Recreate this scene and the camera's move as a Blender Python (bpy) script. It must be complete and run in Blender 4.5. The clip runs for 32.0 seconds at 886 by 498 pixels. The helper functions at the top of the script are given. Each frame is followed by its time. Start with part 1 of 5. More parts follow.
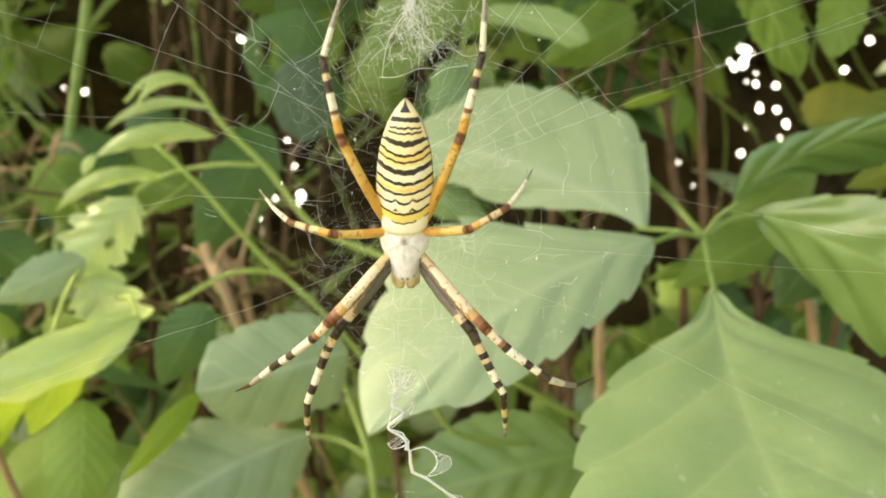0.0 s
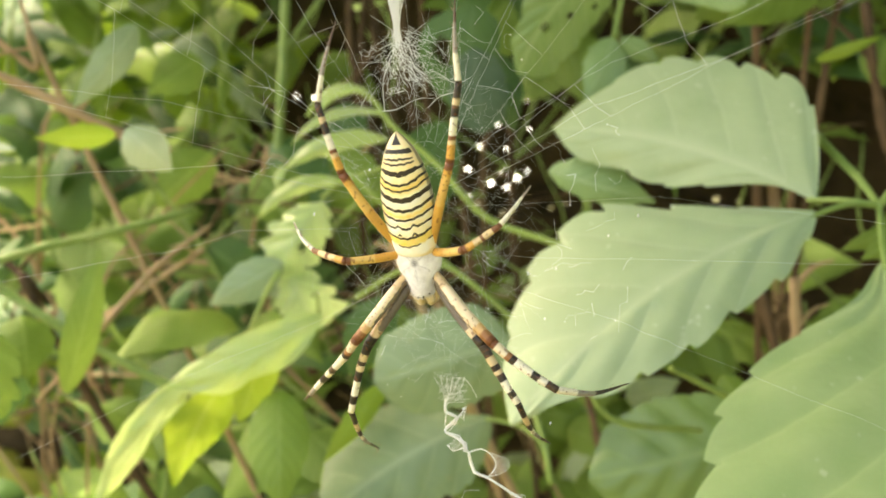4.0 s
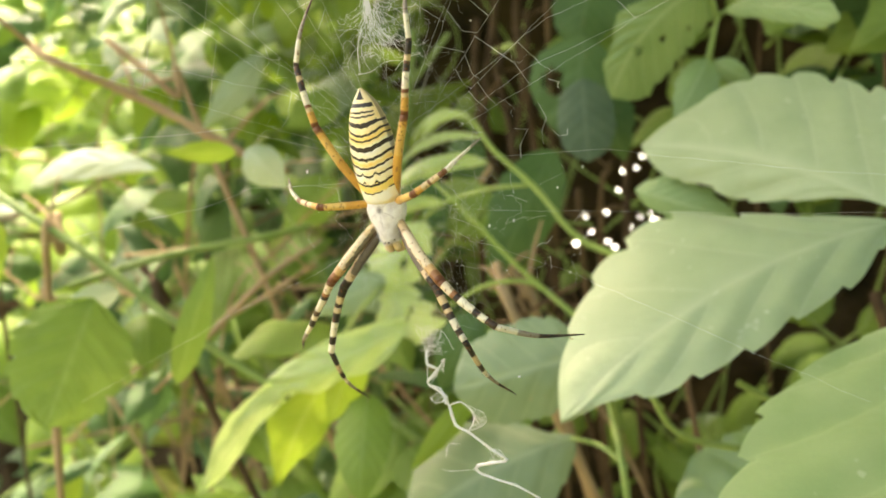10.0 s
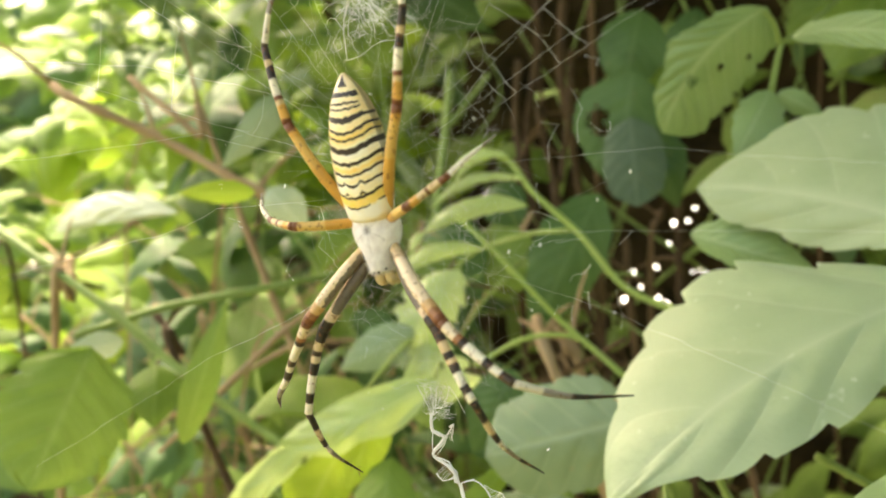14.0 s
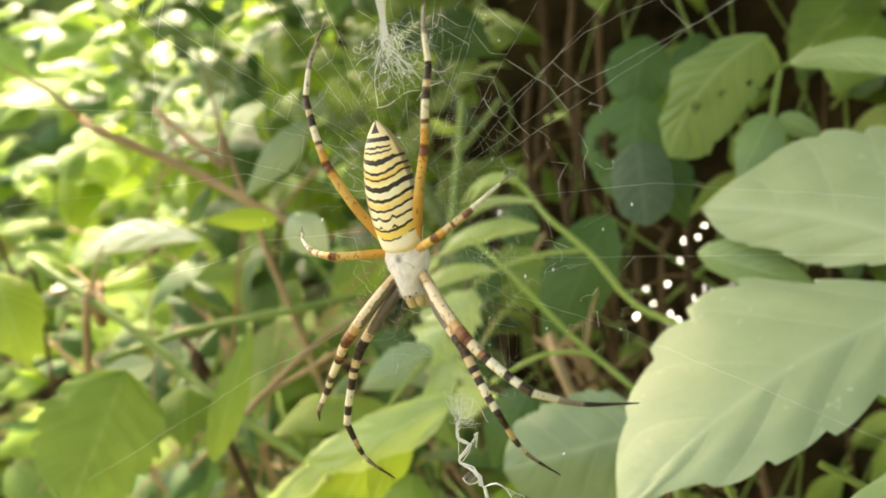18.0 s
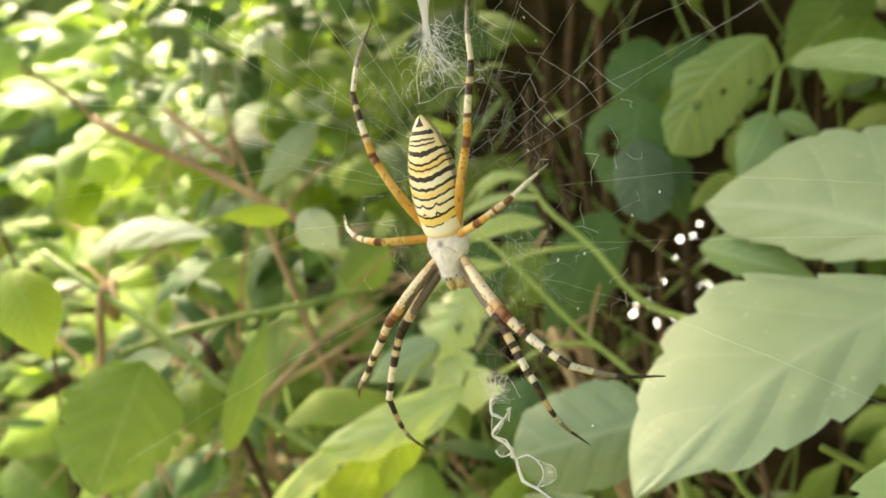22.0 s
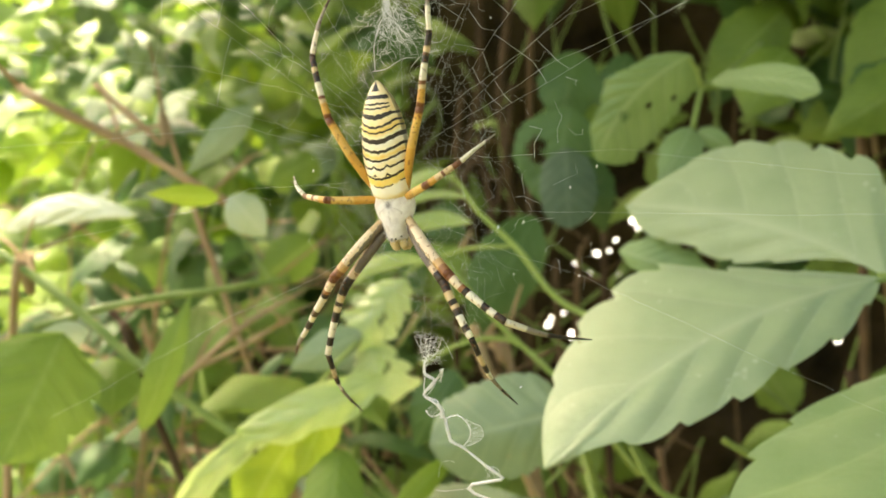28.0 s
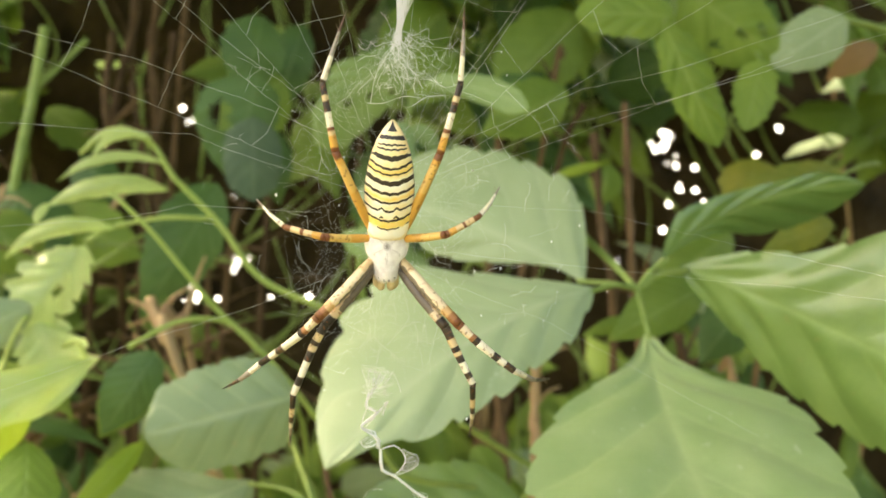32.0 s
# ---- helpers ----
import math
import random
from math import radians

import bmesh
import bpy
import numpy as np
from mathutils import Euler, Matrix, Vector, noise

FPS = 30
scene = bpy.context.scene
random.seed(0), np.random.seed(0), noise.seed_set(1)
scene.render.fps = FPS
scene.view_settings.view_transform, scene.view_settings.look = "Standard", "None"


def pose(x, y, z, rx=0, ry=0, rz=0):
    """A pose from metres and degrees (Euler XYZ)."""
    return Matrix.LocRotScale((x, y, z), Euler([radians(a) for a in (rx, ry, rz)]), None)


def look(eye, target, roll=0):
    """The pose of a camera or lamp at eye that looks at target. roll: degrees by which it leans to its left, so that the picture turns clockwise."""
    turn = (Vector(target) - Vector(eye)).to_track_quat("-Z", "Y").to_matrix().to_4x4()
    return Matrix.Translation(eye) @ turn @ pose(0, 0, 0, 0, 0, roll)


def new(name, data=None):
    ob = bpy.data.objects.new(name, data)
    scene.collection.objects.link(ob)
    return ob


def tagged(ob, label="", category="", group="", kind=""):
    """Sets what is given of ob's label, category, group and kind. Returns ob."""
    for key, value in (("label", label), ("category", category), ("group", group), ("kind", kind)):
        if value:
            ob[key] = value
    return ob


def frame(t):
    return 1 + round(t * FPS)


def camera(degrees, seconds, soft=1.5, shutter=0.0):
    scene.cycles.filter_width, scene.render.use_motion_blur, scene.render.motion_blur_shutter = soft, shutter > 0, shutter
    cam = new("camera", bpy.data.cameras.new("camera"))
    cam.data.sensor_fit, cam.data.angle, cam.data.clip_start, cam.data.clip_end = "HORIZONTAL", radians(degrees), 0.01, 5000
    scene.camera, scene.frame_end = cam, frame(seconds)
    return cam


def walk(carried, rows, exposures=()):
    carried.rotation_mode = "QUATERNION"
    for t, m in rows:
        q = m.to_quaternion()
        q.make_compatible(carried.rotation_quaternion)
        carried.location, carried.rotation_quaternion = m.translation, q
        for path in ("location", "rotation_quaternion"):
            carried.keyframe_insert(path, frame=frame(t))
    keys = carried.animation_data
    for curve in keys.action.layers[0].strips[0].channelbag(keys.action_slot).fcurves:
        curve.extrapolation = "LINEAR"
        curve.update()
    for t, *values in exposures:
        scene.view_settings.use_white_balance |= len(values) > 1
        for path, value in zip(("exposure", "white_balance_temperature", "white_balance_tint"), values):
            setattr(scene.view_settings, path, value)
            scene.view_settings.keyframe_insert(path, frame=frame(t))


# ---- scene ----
LENS = 53.4
SKY, SUN = 0.15, 3.0
cam = camera(LENS, 32.0, soft=1.7)
cam.data.dof.use_dof = True
cam.data.dof.focus_distance = 0.097
cam.data.dof.aperture_fstop = 34.0
PATH = [
    (0, pose(0.00369, -0.08593, 0.55939, 82.00, 0.00, -0.00)),
    (0.5, pose(0.00378, -0.08699, 0.55907, 82.11, -0.09, 0.26)),
    (1, pose(0.00520, -0.08823, 0.55789, 82.18, -0.08, 0.45)),
    (1.5, pose(0.00671, -0.08751, 0.55915, 81.85, 0.27, 0.93)),
    (2, pose(0.01129, -0.08736, 0.55803, 81.61, 0.58, 2.30)),
    (2.5, pose(0.01576, -0.08861, 0.55754, 81.22, 1.57, 5.90)),
    (3, pose(0.01922, -0.08762, 0.55778, 80.37, 3.45, 9.24)),
    (3.5, pose(0.02296, -0.08643, 0.56038, 81.06, 5.03, 12.63)),
    (4, pose(0.02957, -0.08634, 0.56366, 80.98, 6.11, 15.78)),
    (4.5, pose(0.03517, -0.08948, 0.56303, 81.32, 5.75, 19.15)),
    (6.5, pose(0.04978, -0.09044, 0.55792, 83.34, 5.43, 24.19)),
    (7, pose(0.05086, -0.08976, 0.55382, 84.63, 4.86, 24.42)),
    (7.5, pose(0.04859, -0.08956, 0.55293, 85.56, 4.72, 24.61)),
    (8, pose(0.04898, -0.08917, 0.55340, 85.58, 4.91, 24.97)),
    (8.5, pose(0.04976, -0.08825, 0.55186, 85.49, 5.03, 25.13)),
    (9, pose(0.04994, -0.08743, 0.55160, 85.54, 5.04, 25.33)),
    (9.5, pose(0.05031, -0.08830, 0.54891, 85.62, 4.77, 25.76)),
    (10, pose(0.05340, -0.08700, 0.55002, 85.87, 5.44, 26.95)),
    (10.5, pose(0.05347, -0.08326, 0.54875, 86.71, 5.26, 28.85)),
    (11, pose(0.05098, -0.07836, 0.54815, 87.40, 5.55, 30.06)),
    (11.5, pose(0.05154, -0.07570, 0.55192, 87.60, 5.54, 29.99)),
    (12, pose(0.04888, -0.07225, 0.55134, 88.48, 4.85, 28.86)),
    (12.5, pose(0.04655, -0.06945, 0.54951, 88.44, 4.36, 28.89)),
    (13, pose(0.04667, -0.06707, 0.54943, 88.40, 4.57, 29.20)),
    (13.5, pose(0.04640, -0.06421, 0.54673, 88.82, 4.71, 29.72)),
    (14, pose(0.04578, -0.06455, 0.54564, 89.92, 5.04, 30.03)),
    (14.5, pose(0.04427, -0.06470, 0.54454, 90.13, 5.16, 30.22)),
    (16.5, pose(0.04823, -0.06665, 0.54542, 90.85, 6.14, 30.85)),
    (17, pose(0.05152, -0.06831, 0.54087, 91.81, 5.63, 31.50)),
    (17.5, pose(0.05012, -0.06971, 0.54437, 91.56, 5.92, 31.18)),
    (18, pose(0.04981, -0.07368, 0.54641, 91.27, 5.93, 30.83)),
    (18.5, pose(0.05250, -0.07267, 0.54843, 90.92, 6.11, 31.30)),
    (19, pose(0.04886, -0.07597, 0.55037, 90.55, 6.26, 30.54)),
    (19.5, pose(0.04928, -0.07679, 0.54854, 90.93, 6.02, 30.73)),
    (20, pose(0.04732, -0.07962, 0.54714, 91.13, 5.89, 30.24)),
    (20.5, pose(0.04971, -0.07920, 0.54675, 91.09, 5.95, 30.56)),
    (21, pose(0.04959, -0.07940, 0.54774, 91.02, 6.02, 30.64)),
    (21.5, pose(0.05134, -0.07942, 0.54330, 91.72, 5.72, 30.89)),
    (22, pose(0.04857, -0.08224, 0.54513, 91.27, 6.02, 30.23)),
    (22.5, pose(0.05290, -0.08026, 0.54473, 91.33, 6.00, 30.80)),
    (23, pose(0.05192, -0.08379, 0.54388, 91.17, 6.24, 30.51)),
    (23.5, pose(0.05354, -0.08157, 0.54666, 90.68, 6.86, 30.77)),
    (24, pose(0.05197, -0.08373, 0.54480, 91.07, 6.67, 30.57)),
    (24.5, pose(0.05117, -0.08613, 0.54396, 91.29, 6.38, 30.48)),
    (26.5, pose(0.05210, -0.08567, 0.54170, 92.35, 5.47, 30.66)),
    (27, pose(0.04679, -0.08578, 0.54238, 92.25, 4.49, 29.06)),
    (27.5, pose(0.04901, -0.08723, 0.54220, 91.80, 4.17, 28.17)),
    (28, pose(0.04770, -0.08809, 0.53963, 91.60, 2.77, 24.79)),
    (28.5, pose(0.04271, -0.08723, 0.54034, 91.49, 1.49, 19.90)),
    (29, pose(0.03672, -0.08723, 0.53962, 92.52, 0.94, 16.01)),
    (29.5, pose(0.02791, -0.08757, 0.53935, 92.88, -0.37, 11.26)),
    (30, pose(0.02492, -0.08785, 0.54801, 91.06, 0.51, 7.67)),
    (30.5, pose(0.01629, -0.09389, 0.54835, 90.92, 0.25, 3.25)),
    (31, pose(0.00701, -0.09666, 0.55129, 89.74, -0.36, 0.19)),
    (31.5, pose(0.00230, -0.09854, 0.55230, 88.14, -0.91, -2.17)),
    (32, pose(-0.00214, -0.09813, 0.55222, 87.40, -1.34, -4.69)),
]
walk(cam, PATH, [(0, 2.73, 8250, 6), (4, 2.79, 8250, 6), (8, 2.69, 8250, 6), (13, 2.61, 8250, 6), (18, 2.51, 8250, 6), (27, 2.49, 8250, 6), (29, 2.75, 8250, 6), (30, 2.81, 8250, 6), (32, 2.73, 8250, 6)])

# ---- light ----
world = bpy.data.worlds.new("world")
scene.world = world
world.use_nodes = True
wn = world.node_tree.nodes
sky = wn.new("ShaderNodeTexSky")
sky.sky_type, sky.sun_disc = "NISHITA", False
sky.sun_elevation, sky.sun_rotation = radians(52), radians(-62)
sky.air_density, sky.dust_density, sky.ozone_density = 1.0, 7.0, 0.2
world.node_tree.links.new(sky.outputs[0], wn["Background"].inputs[0])
wn["Background"].inputs[1].default_value = SKY
sun = new("sun", bpy.data.lights.new("sun", "SUN"))
sun.data.energy, sun.data.angle, sun.data.color = SUN, radians(9), (1.0, 0.94, 0.82)
sun.matrix_world = look((-0.55, 0.35, 1.8), (-0.05, 0.12, 0.5))

# ---- materials ----


class Mat:
    """A node material with short calls for the nodes that most of them share."""

    def __init__(self, name, rough=0.6, spec=0.5, sheen=0.0):
        self.m = bpy.data.materials.new(name)
        self.m.use_nodes = True
        self.t = self.m.node_tree
        self.b = self.t.nodes["Principled BSDF"]
        self.b.inputs["Roughness"].default_value = rough
        self.b.inputs["Specular IOR Level"].default_value = spec
        self.b.inputs["Sheen Weight"].default_value = sheen

    def node(self, kind, **values):
        n = self.t.nodes.new("ShaderNode" + kind)
        for k, v in values.items():
            n.inputs[k.replace("_", " ")].default_value = v
        return n

    def link(self, a, b):
        self.t.links.new(a, b)

    def math(self, op, a, b=0.0, c=0.0):
        n = self.t.nodes.new("ShaderNodeMath")
        n.operation = op
        for i, v in enumerate((a, b, c)):
            if isinstance(v, (int, float)):
                n.inputs[i].default_value = v
            else:
                self.link(v, n.inputs[i])
        return n.outputs[0]

    def ramp(self, fac, stops, hard=False):
        n = self.t.nodes.new("ShaderNodeValToRGB")
        n.color_ramp.interpolation = "CONSTANT" if hard else "LINEAR"
        el = n.color_ramp.elements
        while len(el) < len(stops):
            el.new(1.0)
        for e, (p, c) in zip(el, stops):
            e.position, e.color = p, (*c, 1) if len(c) == 3 else c
        self.link(fac, n.inputs[0])
        return n.outputs[0]

    def mix(self, fac, a, b, how="MIX"):
        n = self.t.nodes.new("ShaderNodeMix")
        n.data_type, n.blend_type = "RGBA", how
        for sock, v in ((n.inputs[0], fac), (n.inputs[6], a), (n.inputs[7], b)):
            if isinstance(v, (int, float)):
                sock.default_value = v
            elif isinstance(v, tuple):
                sock.default_value = (*v, 1)
            else:
                self.link(v, sock)
        return n.outputs[2]

    def noise(self, scale, detail=3.0, coord="Object"):
        tc = self.t.nodes.new("ShaderNodeTexCoord")
        n = self.node("TexNoise", Scale=scale, Detail=detail)
        self.link(tc.outputs[coord], n.inputs["Vector"])
        return n.outputs[0]

    def colour(self, socket):
        self.link(socket, self.b.inputs["Base Color"])

    def bump(self, height, strength=0.3, distance=0.0002):
        n = self.node("Bump", Strength=strength, Distance=distance)
        self.link(height, n.inputs["Height"])
        self.link(n.outputs[0], self.b.inputs["Normal"])


def leaf_material(name, dark, light, vein, rough=0.42, glow=0.35, veins=9.0, spec=0.32, edge=None):
    """Leaf blade: veins from the blade's own coordinates, mottling, and light that shines through it."""
    m = Mat(name, rough, spec)
    uv = m.t.nodes.new("ShaderNodeUVMap")
    sep = m.node("SeparateXYZ")
    m.link(uv.outputs[0], sep.inputs[0])
    u = m.math("ABSOLUTE", m.math("SUBTRACT", sep.outputs[0], 0.5))
    v = sep.outputs[1]
    wob = m.math("MULTIPLY", m.math("SUBTRACT", m.noise(60.0), 0.5), 0.05)
    ph = m.math("FRACT", m.math("MULTIPLY", m.math("ADD", m.math("SUBTRACT", v, m.math("MULTIPLY", u, 0.55)), wob), veins))
    side = m.math("SUBTRACT", 1.0, m.math("MULTIPLY", m.math("ABSOLUTE", m.math("SUBTRACT", ph, 0.5)), 2.0))
    side = m.math("POWER", side, 14.0)
    mid = m.math("POWER", m.math("SUBTRACT", 1.0, m.math("MINIMUM", m.math("MULTIPLY", u, 14.0), 1.0)), 2.0)
    veiny = m.math("MAXIMUM", m.math("MULTIPLY", side, 0.6), mid)
    dome = m.math("MULTIPLY", m.math("SINE", m.math("MULTIPLY", ph, 6.2832)), 0.28)
    info = m.t.nodes.new("ShaderNodeObjectInfo")
    blotch = m.math("ADD", m.math("MULTIPLY", m.noise(90.0, 4.0), 0.75), m.math("MULTIPLY", info.outputs["Random"], 0.35))
    col = m.ramp(blotch, [(0.28, dark), (0.72, light)])
    col = m.mix(m.math("MULTIPLY", m.noise(1500.0, 2.0), 0.22), col, vein)
    col = m.mix(m.math("MULTIPLY", veiny, 0.75), col, vein)
    spots = m.ramp(m.noise(420.0, 1.0), [(0.72, (0, 0, 0)), (0.78, (1, 1, 1))])
    col = m.mix(m.math("MULTIPLY", spots, 0.35), col, (0.30, 0.24, 0.10) if edge is None else edge)
    m.colour(col)
    puff = m.math("SUBTRACT", m.math("ADD", m.math("MULTIPLY", m.noise(170.0, 3.0), 1.1), m.math("MULTIPLY", m.noise(600.0, 2.0), 0.25)), m.math("ADD", dome, m.math("MULTIPLY", veiny, 0.5)))
    m.bump(puff, 0.32, 0.0010)
    if glow:
        tr = m.node("BsdfTranslucent")
        m.link(m.mix(0.55, col, light), tr.inputs["Color"])
        mx = m.node("MixShader", Fac=glow)
        out = m.t.nodes["Material Output"]
        m.link(m.b.outputs[0], mx.inputs[1])
        m.link(tr.outputs[0], mx.inputs[2])
        m.link(mx.outputs[0], out.inputs[0])
    return m.m


def plain_material(name, a, b, scale, rough=0.7, spec=0.3, bump=0.3, dist=0.0003, sheen=0.0, random_tone=0.0):
    m = Mat(name, rough, spec, sheen)
    n = m.noise(scale, 4.0)
    if random_tone:
        info = m.t.nodes.new("ShaderNodeObjectInfo")
        n = m.math("ADD", m.math("MULTIPLY", n, 1 - random_tone), m.math("MULTIPLY", info.outputs["Random"], random_tone))
    m.colour(m.mix(m.math("MULTIPLY", m.noise(scale * 9), 0.35), m.ramp(n, [(0.3, a), (0.7, b)]), a))
    m.bump(m.noise(scale * 5), bump, dist)
    return m.m


LEAF = {
    "pale": leaf_material("pale_leaf", (0.225, 0.325, 0.165), (0.335, 0.430, 0.240), (0.44, 0.53, 0.33), 0.46, 0.12, 5.0, 0.45, (0.72, 0.78, 0.62)),
    "broad": leaf_material("glossy_leaf", (0.215, 0.340, 0.135), (0.335, 0.450, 0.215), (0.42, 0.54, 0.25), 0.32, 0.20, 5.0, 0.9, (0.72, 0.78, 0.62)),
    "deep": leaf_material("deep_green_leaf", (0.070, 0.160, 0.032), (0.150, 0.255, 0.068), (0.22, 0.34, 0.11), 0.36, 0.18, 5.0, 0.8),
    "toothed": leaf_material("toothed_leaf", (0.165, 0.285, 0.085), (0.265, 0.400, 0.150), (0.40, 0.52, 0.27), 0.42, 0.20, 8.0, 0.6),
    "mid": leaf_material("green_leaf", (0.12, 0.22, 0.03), (0.235, 0.36, 0.065), (0.30, 0.42, 0.12), 0.46, 0.35, 8.0),
    # dark and lime also serve as shaded and sunlit leaf colours of the filling plants
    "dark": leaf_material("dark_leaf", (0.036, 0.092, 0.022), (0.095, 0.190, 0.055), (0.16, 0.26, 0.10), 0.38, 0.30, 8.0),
    "lime": leaf_material("sunlit_lime_leaf", (0.20, 0.33, 0.022), (0.32, 0.46, 0.055), (0.38, 0.52, 0.13), 0.45, 0.45, 9.0),
    "fresh": leaf_material("fresh_leaf", (0.32, 0.50, 0.03), (0.46, 0.63, 0.08), (0.52, 0.66, 0.18), 0.36, 0.52, 8.0, 0.6),
    "young": leaf_material("shoot_leaf", (0.48, 0.65, 0.18), (0.64, 0.79, 0.34), (0.70, 0.82, 0.42), 0.28, 0.50, 7.0, 0.9),
    "yellow": leaf_material("yellowing_leaf", (0.10, 0.19, 0.03), (0.36, 0.34, 0.05), (0.30, 0.33, 0.09), 0.5, 0.35, 7.0),
    # whitish green: bright reflections off glossy leaves, put into the base colour
    "silver": leaf_material("sheen_pale_leaf", (0.34, 0.46, 0.25), (0.50, 0.60, 0.38), (0.58, 0.66, 0.45), 0.25, 0.25, 8.0, 1.0),
    "sage": leaf_material("sage_leaf", (0.150, 0.235, 0.100), (0.235, 0.325, 0.160), (0.32, 0.41, 0.23), 0.40, 0.16, 5.0, 0.6),
    # greyed and darkened green, with sky sheen and part shade in the colour
    "dull": leaf_material("sky_greyed_leaf", (0.060, 0.110, 0.060), (0.115, 0.175, 0.100), (0.15, 0.21, 0.13), 0.55, 0.12, 6.0, 0.3),
    "dead": leaf_material("dead_leaf", (0.20, 0.11, 0.05), (0.36, 0.22, 0.10), (0.28, 0.18, 0.09), 0.7, 0.2, 8.0, 0.3),
}
STEM = plain_material("green_stem", (0.16, 0.25, 0.06), (0.28, 0.38, 0.12), 120.0, 0.5)
SHOOT = plain_material("young_stem", (0.27, 0.38, 0.09), (0.38, 0.48, 0.15), 120.0, 0.5)
TWIG = plain_material("brown_twig", (0.055, 0.035, 0.019), (0.20, 0.13, 0.072), 90.0, 0.8, 0.2, 0.6, 0.0006, random_tone=0.3)
STRAW = plain_material("dry_stalk", (0.30, 0.20, 0.11), (0.46, 0.34, 0.20), 110.0, 0.8, 0.2, 0.5, 0.0004, random_tone=0.3)
# near-black brown: the shade between the leaves, put into the colour
DEPTHS = plain_material("shaded_depths", (0.016, 0.012, 0.006), (0.085, 0.060, 0.031), 28.0, 0.95, 0.1, 0.9, 0.006)
HEDGE = plain_material("hedge_foliage", (0.03, 0.06, 0.012), (0.15, 0.22, 0.04), 9.0, 0.7, 0.3, 0.9, 0.03)
EARTH = plain_material("meadow_ground", (0.055, 0.060, 0.024), (0.12, 0.105, 0.052), 14.0, 0.95, 0.1, 0.8, 0.01)

# ---- building ----


def part(name, bm, material, parent=None, label=""):
    me = bpy.data.meshes.new(name)
    bm.to_mesh(me)
    bm.free()
    for p in me.polygons:
        p.use_smooth = True
    me.materials.append(material)
    ob = new(name, me)
    if parent is not None:
        ob.parent = parent
        ob.matrix_parent_inverse = Matrix.Translation(-world_at(parent))
    if label:
        ob["label"] = label
    return ob


def world_at(ob):
    at = Vector(ob.location)
    return at


def root(name, at, label, category, group="", kind=""):
    ob = new(name)
    ob.location = at
    ob.empty_display_size = 0.005
    return tagged(ob, label, category, group, kind)


def smooth_path(pts, per=6):
    """A Catmull-Rom line through the points."""
    pts = [Vector(p) for p in pts]
    if len(pts) < 3:
        return [pts[0].lerp(pts[-1], i / per) for i in range(per + 1)]
    ext = [pts[0] * 2 - pts[1], *pts, pts[-1] * 2 - pts[-2]]
    out = []
    for a, b, c, d in zip(ext, ext[1:], ext[2:], ext[3:]):
        for i in range(per):
            t = i / per
            out.append(0.5 * (2 * b + (c - a) * t + (2 * a - 5 * b + 4 * c - d) * t * t + (3 * b - a - 3 * c + d) * t**3))
    return [*out, pts[-1]]


def tube(bm, pts, radii, sides=8, caps=True):
    """A round tube along the points; UV: round it and along it."""
    uv = bm.loops.layers.uv.verify()
    pts = [Vector(p) for p in pts]
    n = len(pts)
    if not hasattr(radii, "__len__"):
        radii = [radii] * n
    elif len(radii) != n:
        radii = [float(np.interp(i / (n - 1), np.linspace(0, 1, len(radii)), radii)) for i in range(n)]
    ref = Vector((0.13, -0.9, 0.4)).normalized()
    rings = []
    for i, (p, r) in enumerate(zip(pts, radii)):
        d = (pts[min(i + 1, n - 1)] - pts[max(i - 1, 0)]).normalized()
        if abs(d.dot(ref)) > 0.95:
            ref = Vector((0.9, 0.2, 0.3)).normalized()
        a = d.cross(ref).normalized()
        b = d.cross(a)
        rings.append([bm.verts.new(p + (a * math.cos(q) + b * math.sin(q)) * r) for q in (2 * math.pi * k / sides for k in range(sides))])
    for i in range(n - 1):
        for k in range(sides):
            j = (k + 1) % sides
            f = bm.faces.new((rings[i][k], rings[i][j], rings[i + 1][j], rings[i + 1][k]))
            for l, (x, y) in zip(f.loops, ((k, i), (k + 1, i), (k + 1, i + 1), (k, i + 1))):
                l[uv].uv = (x / sides, y / (n - 1))
    if caps:
        for ring, v in ((rings[0][::-1], 0.0), (rings[-1], 1.0)):
            for l in bm.faces.new(ring).loops:
                l[uv].uv = (0.5, v)
    return bm


